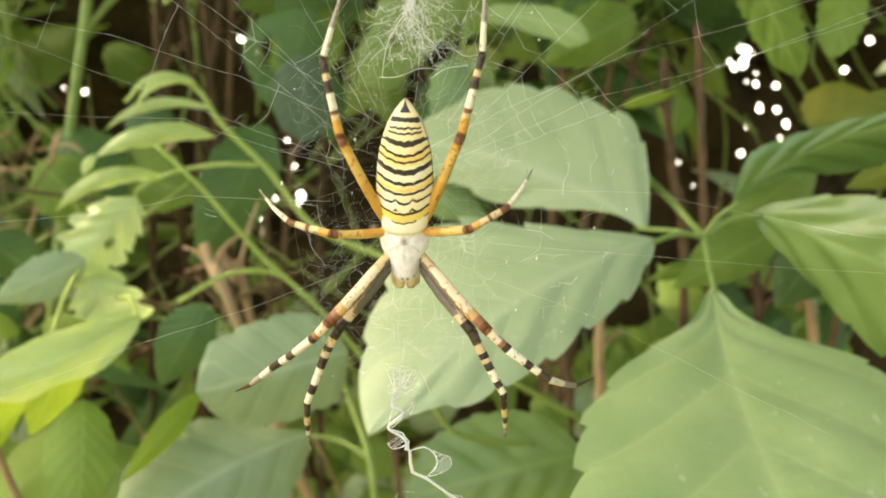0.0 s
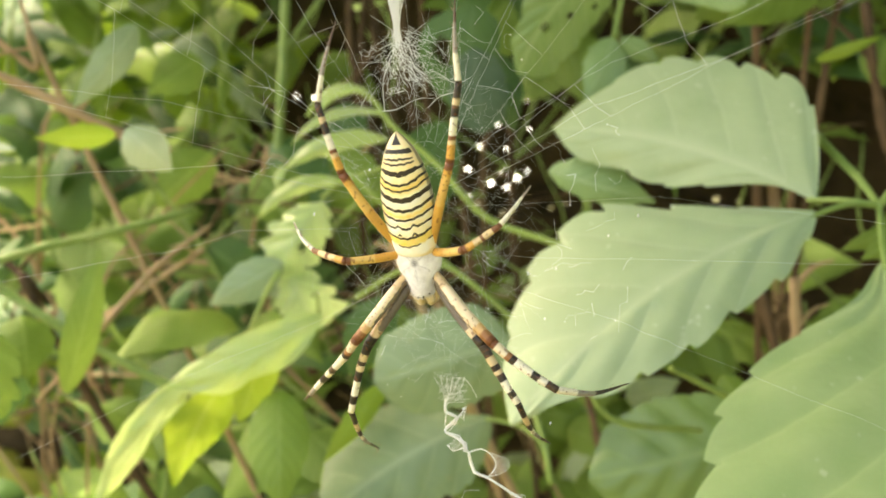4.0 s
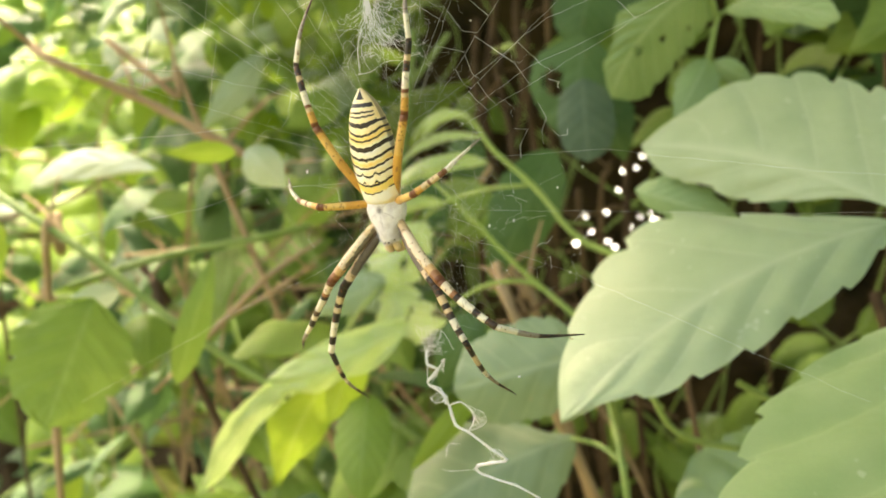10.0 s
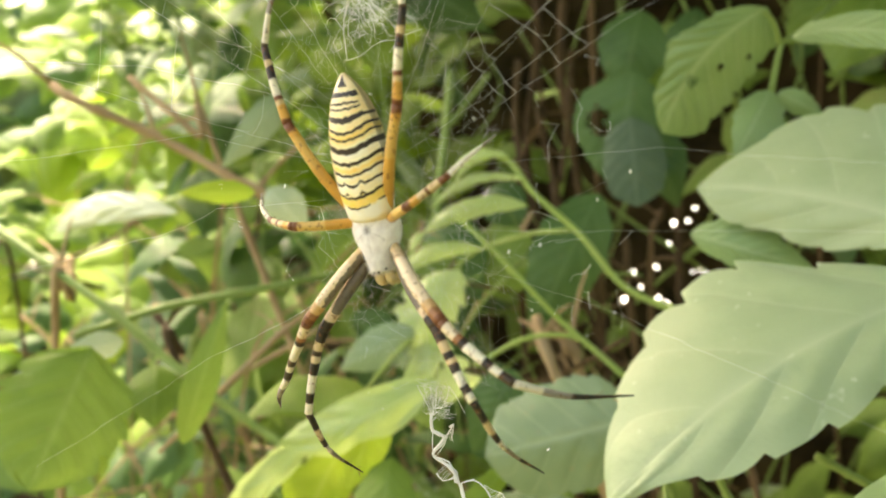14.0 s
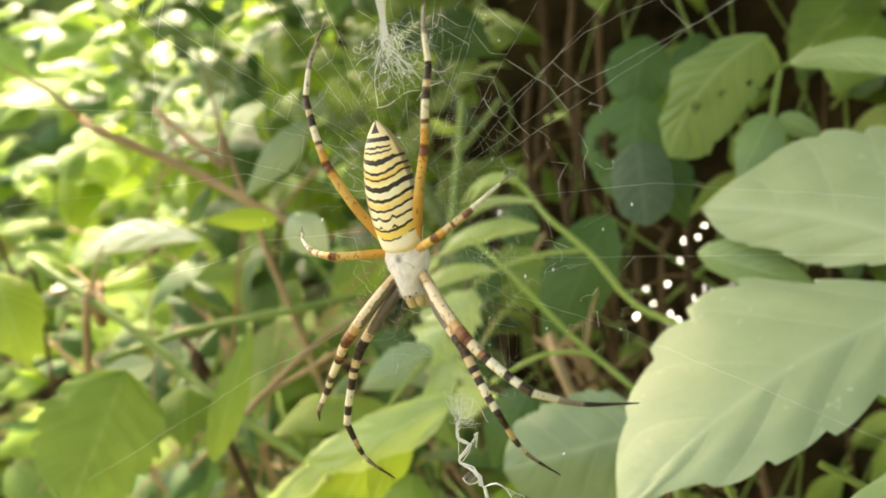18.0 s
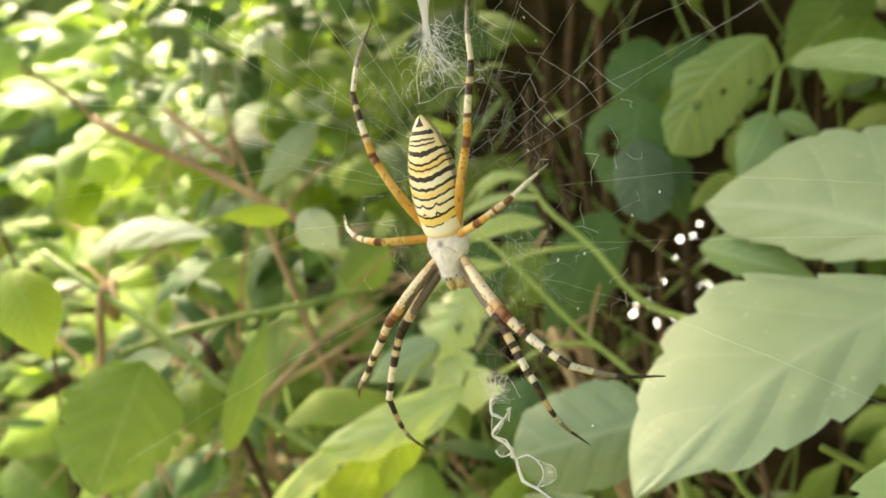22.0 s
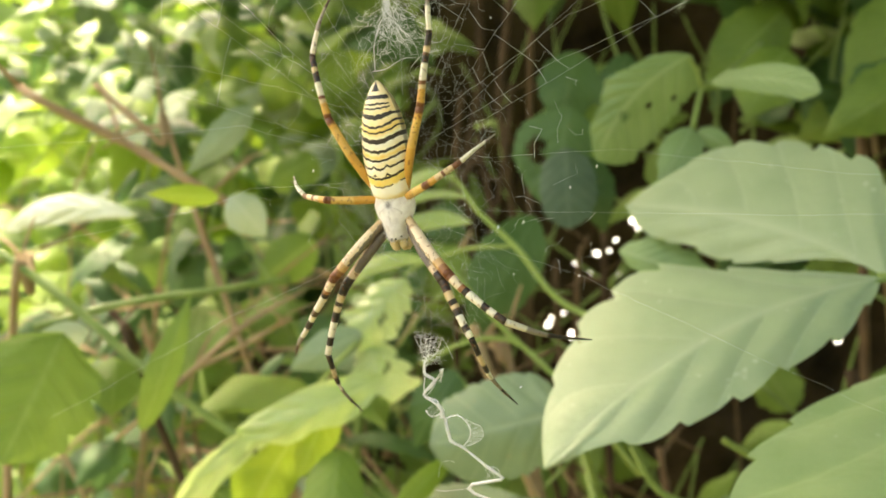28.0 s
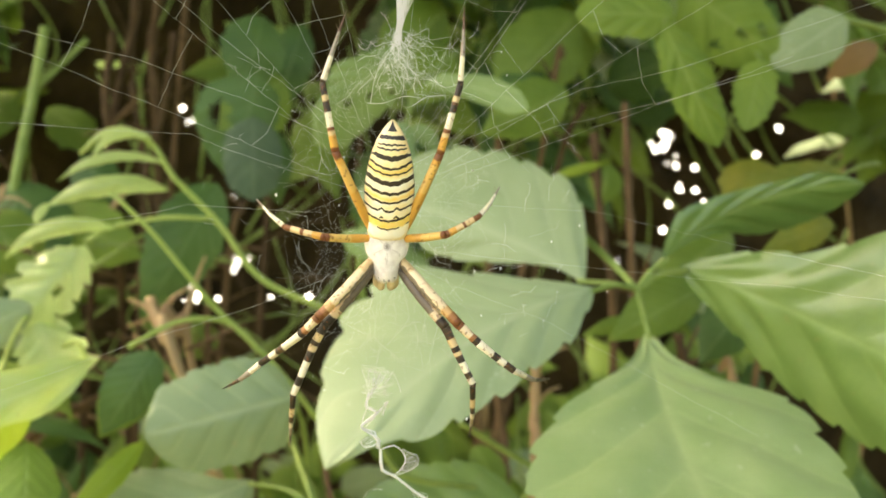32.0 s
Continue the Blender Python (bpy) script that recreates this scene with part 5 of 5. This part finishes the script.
# torn ends of silk that hang kinked and beaded round the hub
bm = bmesh.new()
torn = random.Random(77)
for _ in range(74):
    a, r = torn.uniform(0, 6.283), torn.uniform(0.007, 0.024)
    x, z = r * math.cos(a), 0.552 + r * math.sin(a) * 0.9
    turn, line = torn.uniform(0, 6.283), []
    for _ in range(torn.randint(3, 6)):
        line.append(web_at(x, z, torn.uniform(0.0005, 0.003)))
        turn += torn.gauss(0, 0.75)
        x, z = x + 0.0016 * torn.random() * math.cos(turn), z + 0.0016 * torn.random() * math.sin(turn)
    thread(bm, line, torn.choice((0.000007, 0.000010, 0.000016)))
    for q in line[:torn.randint(0, 2)]:
        bmesh.ops.create_icosphere(bm, subdivisions=1, radius=torn.uniform(0.00003, 0.00007), matrix=Matrix.Translation(q))
tagged(part("torn_threads", bm, SILK, web), kind="stuff")

# fine silk felt behind the spider
bm = bmesh.new()
for _ in range(420):
    a, r = rnd.uniform(0, 6.283), math.sqrt(rnd.random())
    x, z = -0.0005 + 0.012 * r * math.cos(a), 0.552 + 0.021 * r * math.sin(a)
    q, ln = rnd.uniform(0, 3.14), rnd.uniform(0.001, 0.004)
    off = rnd.uniform(0.002, 0.0045)
    pts = [web_at(x + (k - 1) * ln * math.cos(q) + rnd.uniform(-0.0006, 0.0006), z + (k - 1) * ln * math.sin(q) + rnd.uniform(-0.0006, 0.0006), off) for k in range(3)]
    thread(bm, pts, rnd.choice((0.000003, 0.000004, 0.000006)), rnd.uniform(-0.0009, 0.0009))
tagged(part("silk_felt", bm, SILK, web), kind="stuff")


def squiggle(pts, r, jitter, seed, per=7, off=0.0015):
    k = random.Random(seed)
    line = smooth_path([web_at(x + k.uniform(-jitter, jitter), z + k.uniform(-jitter, jitter), off + k.uniform(-0.4, 0.4) * jitter) for x, z in pts], per)
    return tube(bmesh.new(), line, [r * k.uniform(0.6, 1.4) for _ in range(9)], 5, False)


# zigzag ribbons of silk over and under the spider
MAIN = ((-0.0028, 0.5318), (-0.0018, 0.5287), (-0.0021, 0.5269), (-0.0009, 0.5261), (-0.0024, 0.5246), (-0.0027, 0.5241), (-0.0014, 0.5232), (-0.0006, 0.5222), (-0.0005, 0.5213), (-0.0002, 0.5211),
        (0.0, 0.5182), (0.0016, 0.5174), (0.0045, 0.5149), (0.0061, 0.5138), (0.0062, 0.5132), (0.0020, 0.5123), (0.0023, 0.5111), (0.0070, 0.5098), (0.0102, 0.5080))
LOOP = ((-0.0002, 0.5211), (0.0014, 0.5216), (0.0026, 0.5208), (0.0030, 0.5196), (0.0026, 0.5185), (0.0016, 0.5175))
ARC = ((0.0025, 0.5211), (0.0037, 0.5206), (0.0045, 0.5202), (0.0046, 0.5190), (0.0036, 0.5181), (0.0018, 0.5175))
HOOK = ((-0.0008, 0.5262), (0.0, 0.5270), (0.0006, 0.5277), (0.0, 0.5274))
CROOK = ((-0.0014, 0.5232), (-0.0005, 0.5227), (-0.0005, 0.5220), (-0.0022, 0.5213), (-0.0028, 0.5221))


def strand(pts, r, jitter, seed, per=2):
    part("silk_ribbon", squiggle(pts, r, jitter, seed, per), SILK, web, "white zigzag silk ribbon")


def veil(a, b, count, r, seed):
    """Fine threads strung like a film between two lines."""
    k, bm = random.Random(seed), bmesh.new()
    la, lb = smooth_path([web_at(*p) for p in a], 5), smooth_path([web_at(*p) for p in b], 5)
    for i in range(count):
        t = (i + k.random()) / count
        p, q = la[int(t * (len(la) - 1))], lb[int(t * (len(lb) - 1))]
        m = p.lerp(q, 0.5) + Vector((k.uniform(-1, 1), k.uniform(-1, 1), k.uniform(-1, 1))) * 0.00012
        tube(bm, [p, m, q], r, 4, False)
    tagged(part("silk_film", bm, SILK, web), kind="stuff")


strand(MAIN[1:10], 0.00021, 0.00014, 1)
strand(MAIN[1:10], 0.00010, 0.00034, 2)
strand(MAIN[9:], 0.00017, 0.00008, 3)
strand(MAIN[10:], 0.00005, 0.00020, 4)
strand(MAIN[1:12], 0.00004, 0.00035, 15)
strand(LOOP, 0.00008, 0.00005, 5)
strand(ARC, 0.00003, 0.00008, 6)
strand(HOOK, 0.00008, 0.00005, 7)
strand(CROOK, 0.00008, 0.00006, 8)
strand(((-0.0021, 0.5269), (-0.0026, 0.5255), (-0.0028, 0.5242)), 0.00005, 0.00006, 9)
strand(((-0.0026, 0.5132), (-0.0017, 0.5152), (0.0001, 0.5154)), 0.00002, 0.00006, 10)
strand(((-0.0035, 0.5114), (-0.0020, 0.5112), (0.0016, 0.5118)), 0.00002, 0.00006, 11)
strand(((0.0045, 0.5149), (0.0060, 0.5148), (0.0062, 0.5132)), 0.00003, 0.00006, 12)
strand(((-0.0028, 0.5318), (-0.0009, 0.5316), (0.0011, 0.5317), (0.0022, 0.5289)), 0.000025, 0.0001, 13)
strand(((0.0011, 0.5317), (-0.0001, 0.5298), (-0.0018, 0.5285)), 0.00003, 0.0001, 14)
veil(LOOP[2:], ARC, 22, 0.00002, 1)
veil(HOOK, ((-0.0008, 0.5262), (0.0002, 0.5256)), 8, 0.000025, 2)
veil(CROOK, CROOK[::-1], 10, 0.000025, 3)
veil(((0.0030, 0.5161), (0.0045, 0.5149), (0.0060, 0.5148)), ((0.0062, 0.5132), (0.0045, 0.5128), (0.0030, 0.5125)), 7, 0.000012, 4)
veil(((-0.0028, 0.5318), (0.0011, 0.5317)), ((-0.0018, 0.5287), (-0.0010, 0.5292)), 16, 0.000016, 5)
for seed in range(12):
    k = random.Random(70 + seed)
    run = [(k.uniform(-0.0026, 0.0010), 0.5318 - 0.0034 * i / 8 + k.uniform(-0.0008, 0.0008)) for i in range(9)]
    part("silk_tangle", squiggle(run, 0.000011, 0.0004, 90 + seed, 3), SILK, web)
# the upper ribbon hangs as one band and frays into curls behind the tip of the abdomen
NECK = 0.5710
for seed in range(22):
    k = random.Random(20 + seed)
    s = (seed / 21 - 0.5) * 2
    run = [(0.0022 + 0.0012 * s, 0.592), (0.0015 + 0.0011 * s, 0.5785), (0.0011 + 0.0008 * s, 0.5755), (0.0007 + 0.0003 * s + k.uniform(-0.0001, 0.0001), 0.5730), (0.0005 + 0.0004 * s, NECK)]
    x, z, lean = run[-1][0], NECK, k.uniform(-0.9, 1.0) + 0.5 * s
    for _ in range(k.randint(2, 7)):
        x, z = x + (lean * 0.0004 + k.uniform(-0.0006, 0.0006)), z - k.uniform(0.0001, 0.0010)
        run.append((x, z))
    if k.random() < 0.5:
        w = k.uniform(0.00012, 0.0003)
        run += [(x + w, z - w), (x + 2 * w, z), (x + w, z + w), (x, z + 0.2 * w)]
    part("silk_ribbon", squiggle(run, 0.00004 if seed % 3 == 0 else 0.00002, 0.0002, 30 + seed, 3), SILK, web, "white frayed silk ribbon")
for seed in range(24):
    k = random.Random(600 + seed)
    s = k.uniform(-1, 1)
    run = [(0.0022 + 0.0012 * s, 0.592), (0.0015 + 0.0011 * s, 0.5785), (0.0011 + 0.0008 * s, 0.5755), (0.0007 + 0.0003 * s, 0.5730), (0.0006 + 0.0003 * s, 0.5705 + k.uniform(0, 0.0015))]
    part("silk_ribbon", squiggle(run, k.uniform(0.00003, 0.00007), 0.00008, 630 + seed, 5), SILK, web, "white frayed silk ribbon")
for seed in range(78):
    k = random.Random(200 + seed)
    run, x, z = [], k.uniform(-0.0014, 0.0028), 0.5722 - k.random() * 0.0055
    drift = k.uniform(-0.0006, 0.0009)
    for _ in range(k.randint(4, 9)):
        run.append((x, z))
        x, z = x + drift + k.uniform(-0.0007, 0.0007), z + k.uniform(-0.0011, 0.0006)
    part("silk_tangle", squiggle(run, k.choice((0.000009, 0.000012, 0.000020)), 0.00030, 300 + seed, 4), SILK, web)
for seed, pts in enumerate((((-0.0026, 0.5643), (-0.0010, 0.5640), (0.0012, 0.5648), (0.0031, 0.5650)), ((0.0024, 0.5640), (0.0038, 0.5648), (0.0060, 0.5655)), ((-0.0026, 0.5643), (-0.0018, 0.5672), (-0.0004, 0.5690), (0.0006, 0.5665)))):
    part("silk_tangle", squiggle(pts, 0.00003, 0.0003, 400 + seed, 4), SILK, web)
bm = bmesh.new()
for _ in range(26):
    a, r = rnd.uniform(0, 6.283), 0.004 + 0.022 * rnd.random()
    bmesh.ops.create_icosphere(bm, subdivisions=1, radius=rnd.uniform(0.00006, 0.00016), matrix=Matrix.Translation(web_at(r * math.cos(a), 0.549 + r * math.sin(a), 0.0012)) @ Matrix.Rotation(a, 4, "X") @ Matrix.Diagonal((1.0, 0.5, 1.8, 1)))
tagged(part("husk_specks", bm, SILK, web), kind="stuff")


# ---- filling plants ----
rnd = random.Random(7)
BLADES = {}
for kind in (k for k in LEAF if k != "toothed"):
    BLADES[kind] = []
    for k in range(6):
        slim = 1.0 if k < 4 else 0.42
        bm = blade((0, 0, 0), (0, 0, -1), (0, -1, 0), slim * rnd.uniform(0.26, 0.36), slim * rnd.uniform(0.26, 0.36), peak=rnd.uniform(0.32, 0.44), sharp=rnd.uniform(1.3, 2.0), bend=rnd.uniform(0.04, 0.2), fold=rnd.uniform(0.05, 0.4), serr=rnd.choice((0.04, 0.12, 0.18)), teeth=rnd.choice((6, 7, 8)), wave=0.10, seed=k, nu=24, nv=3)
        me = bpy.data.meshes.new("leaf")
        bm.to_mesh(me)
        bm.free()
        for p in me.polygons:
            p.use_smooth = True
        me.materials.append(LEAF[kind])
        BLADES[kind].append(me)
LABELS = {"lime": "plant with leaves coloured lime to look sunlit", "mid": "leafy plant with mid green leaves", "dark": "plant with leaves coloured dark green to look shaded", "pale": "plant with dull grey-green leaves", "silver": "plant with glossy leaves coloured pale for sheen"}


def clear(p):
    """Whether a leaf here leaves the chinks in the thicket open."""
    for cx, cz, sx, sz, _ in CLUSTERS:
        t = (p.y + 0.08) / 0.58
        for x0 in (0.0, 0.045):
            if 0 < t < 1 and abs(p.x - (x0 + (cx - x0) * t)) < sx * 1.4 + 0.026 and abs(p.z - (0.552 + (cz - 0.552) * t)) < sz * 1.3 + 0.022:
                return False
    return True


def leaf_matrix(on, size, spread, face):
    n = (Vector(face) + Vector((rnd.gauss(0, 0.5), rnd.gauss(0, 0.4), rnd.gauss(0.25, 0.5)))).normalized()
    d = Vector((rnd.gauss(0, 0.8), rnd.gauss(0, 0.4), rnd.gauss(-0.35, 0.6)))
    d = (d - n * d.dot(n)).normalized()
    x = d.cross(n)
    m = Matrix((x, -n, -d)).transposed().to_4x4()
    if m.determinant() < 0:
        m = Matrix((-x, -n, -d)).transposed().to_4x4()
    return Matrix.Translation(on + d * spread * rnd.uniform(0, 0.5)) @ m @ Matrix.Scale(size * rnd.uniform(0.6, 1.3), 4)


def filler(kind, at, size, count, spread, face, group):
    """A small plant: a leaning stem and leaves that face roughly one way."""
    at = Vector(at)
    plant = root("wild_plant", at, LABELS[kind], "plant", group)
    top = at + Vector((rnd.uniform(-0.7, 0.7), rnd.uniform(-0.2, 0.1), 1)) * spread
    foot = at + Vector((rnd.uniform(-1.1, 1.1), 0.1, -0.8)) * spread * 1.2
    line = smooth_path([foot, at, top], 5)
    part("stem", tube(bmesh.new(), line, [0.0009, 0.0008, 0.0005], 6), SHOOT if kind == "lime" else STEM, plant)
    for i in range(count):
        if not clear(line[i % len(line)]):
            continue
        ob = new("leaf", BLADES[kind][rnd.randrange(6)])
        ob.parent = plant
        on = line[i % len(line)] - at
        ob.matrix_local = leaf_matrix(on, size, spread, face)



def mass(name, label, category, clumps):
    """Leaves that nobody could count, joined: clumps of kind, place, leaf size, number, spread and facing."""
    kinds = list(LEAF)
    shape = blade((0, 0, 0), (0, 0, -1), (0, -1, 0), 0.3, 0.3, peak=0.38, sharp=1.6, bend=0.12, fold=0.2, serr=0.08, teeth=6, wave=0.1, nu=12, nv=2)
    layer = shape.loops.layers.uv.active
    shape.verts.index_update()
    co = [v.co.copy() for v in shape.verts]
    faces = [[v.index for v in f.verts] for f in shape.faces]
    uvs = [c for f in shape.faces for l in f.loops for c in l[layer].uv]
    shape.free()
    vs, fs, mats, uv_all = [], [], [], []
    for kind, at, size, count, spread, face in clumps:
        for _ in range(count):
            m = leaf_matrix(Vector(at) + Vector((rnd.gauss(0, 0.3), rnd.gauss(0, 0.3), rnd.uniform(-1, 1))) * spread, size, spread, face)
            k = len(vs)
            vs += [m @ c for c in co]
            fs += [[i + k for i in f] for f in faces]
            mats += [kinds.index(kind)] * len(faces)
            uv_all += uvs
    me = bpy.data.meshes.new(name)
    me.from_pydata(vs, [], fs)
    for kind in kinds:
        me.materials.append(LEAF[kind])
    me.polygons.foreach_set("material_index", mats)
    me.polygons.foreach_set("use_smooth", [True] * len(fs))
    me.uv_layers.new(name="UVMap").data.foreach_set("uv", uv_all)
    tagged(new(name, me), label, category, kind="stuff")


SUNNY, SHADY = "plants on the sunny bank", "plants in the shaded thicket"
for i in range(60):
    x, z = rnd.uniform(-0.48, -0.13), rnd.uniform(0.38, 0.74)
    y = 0.21 + 0.14 * rnd.random() + 0.25 * max(z - 0.5, -0.05) - 0.25 * (x + 0.25)
    # leaf colour follows the light: limes where sun falls, mid and dark greens elsewhere
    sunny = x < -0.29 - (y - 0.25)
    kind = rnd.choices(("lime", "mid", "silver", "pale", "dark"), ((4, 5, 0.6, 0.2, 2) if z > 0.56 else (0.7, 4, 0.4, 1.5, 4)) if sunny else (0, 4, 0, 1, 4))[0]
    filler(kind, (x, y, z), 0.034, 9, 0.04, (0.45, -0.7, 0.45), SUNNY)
clumps = []
for i in range(105):
    x = rnd.uniform(-1.25, -0.30)
    y = min(rnd.uniform(0.42, 0.95) - 0.25 * (x + 0.6), (0.045 - x) / 0.76 - 0.07)
    z = rnd.uniform(0.25, 0.72 + 0.6 * (y - 0.3))
    # sun and shade by leaf colour: more lime high up, more dark lower down
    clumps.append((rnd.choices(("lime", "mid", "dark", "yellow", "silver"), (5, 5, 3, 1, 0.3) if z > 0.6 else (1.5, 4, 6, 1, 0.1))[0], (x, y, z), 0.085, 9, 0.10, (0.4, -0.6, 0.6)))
mass("far_foliage", "far bank foliage coloured as sunlit above and shaded below", "foliage", clumps)
for i in range(120):
    x, z = rnd.uniform(-0.26, 0.42), rnd.uniform(0.36, 0.82)
    y = 0.31 + 0.12 * rnd.random() + 0.06 * (z - 0.5)
    # mid and dark greens carry the shade of the thicket in their colour
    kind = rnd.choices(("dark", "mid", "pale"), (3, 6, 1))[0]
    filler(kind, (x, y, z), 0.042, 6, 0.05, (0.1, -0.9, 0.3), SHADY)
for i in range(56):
    # the upper thicket, its shade likewise put into darker leaf colours
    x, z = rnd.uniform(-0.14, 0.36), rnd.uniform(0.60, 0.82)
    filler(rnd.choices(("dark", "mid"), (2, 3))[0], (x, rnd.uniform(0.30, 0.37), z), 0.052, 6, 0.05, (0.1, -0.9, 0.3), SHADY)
# unseen foliage added overhead to keep the sun off web and front leaves
clumps = []
for count, x0, x1, y0, y1, z0, dz in ((74, -0.34, 0.30, -0.06, 0.45, 0.86, 0.20), (66, 0.06, 0.58, -0.40, 0.40, 0.86, 0.30), (40, -0.34, 0.10, 0.02, 0.45, 1.08, 0.20), (52, -0.19, 0.00, 0.05, 0.25, 0.88, 0.25)):
    for _ in range(count):
        clumps.append((rnd.choice(("mid", "dark")), (rnd.uniform(x0, x1), rnd.uniform(y0, y1), z0 + dz * rnd.random()), 0.07, 12, 0.085, (0.0, -0.15, 0.92)))
# more of it, out of view on the right, against light from the side
for _ in range(46):
    clumps.append((rnd.choice(("mid", "dark")), (rnd.uniform(0.20, 0.42), rnd.uniform(-0.40, 0.02), rnd.uniform(0.35, 0.90)), 0.06, 11, 0.07, (-0.6, -0.1, 0.5)))
mass("overhanging_foliage", "unseen leaf mass added to shade the web from above and beside", "foliage", clumps)
for i in range(18):
    x, y = rnd.uniform(-0.30, 0.34), rnd.uniform(0.36, 0.47)
    lean = rnd.uniform(-0.05, 0.05)
    top = Vector((x + lean, y + 0.03, rnd.uniform(0.70, 0.95)))
    mid = Vector((x + rnd.uniform(-0.012, 0.012), y + rnd.uniform(-0.01, 0.01), 0.56))
    if clear(mid):
        branch([top, mid, Vector((x - lean * 0.4, y, 0.40))], rnd.uniform(0.0005, 0.0012), rnd.choice((TWIG, TWIG, TWIG, STRAW)))
for i in range(120):
    a = Vector((rnd.uniform(-0.38, -0.08), rnd.uniform(0.21, 0.33), rnd.uniform(0.42, 0.56)))
    d = Vector((rnd.uniform(-0.6, 1.0), rnd.uniform(-0.3, 0.3), rnd.uniform(-0.7, 0.5))).normalized() * rnd.uniform(0.05, 0.12)
    bow = Vector((0, 0, rnd.uniform(-0.01, 0.015)))
    branch([a, a + d * 0.5 + bow, a + d], rnd.uniform(0.0003, 0.0010), rnd.choice((TWIG, STRAW, STRAW, STEM)))


# ---- what moves ----
def motions():
    """The shrub nods in the wind about the far end of its stem: seconds, degrees down and degrees round."""
    pivot, home = Vector((0.049, 0.248, 0.563)), Matrix.Translation(compound.location)
    rows = []
    for t, down, turn in ((0, 0.0, -0.3), (2, 0.0, -0.3), (3.5, 0.0, -0.2), (6.5, 0.0, 0.0), (8, 0.0, 0.0), (9, -0.22, 0.0), (11, -0.25, 0.0), (12, 0.25, 0.0), (13, 0.08, 0.0), (14, 0.25, 0.0), (16.5, 0.16, 0.0), (18, 0.22, -0.15),
                          (18.5, 0.0, -0.12), (19.5, 0.1, -0.1), (20.5, 0.4, 0.0), (21, 0.45, 0.0), (21.5, 0.1, -0.1), (22, 0.55, 0.0), (23, -0.12, -0.25), (24.5, -0.05, -0.1), (25.8, 1.5, 0.8), (26.5, 2.3, 1.2), (27, 0.0, 0.1), (28, -0.4, 0.0), (29, 0.1, 0.0), (29.5, 0.3, 0.0), (30.5, 0.0, 0.0), (32, 0.0, 0.0)):
        rows.append((t, Matrix.Translation(pivot) @ pose(0, 0, 0, down, 0, turn) @ Matrix.Translation(-pivot) @ home))
    walk(compound, rows)


motions()
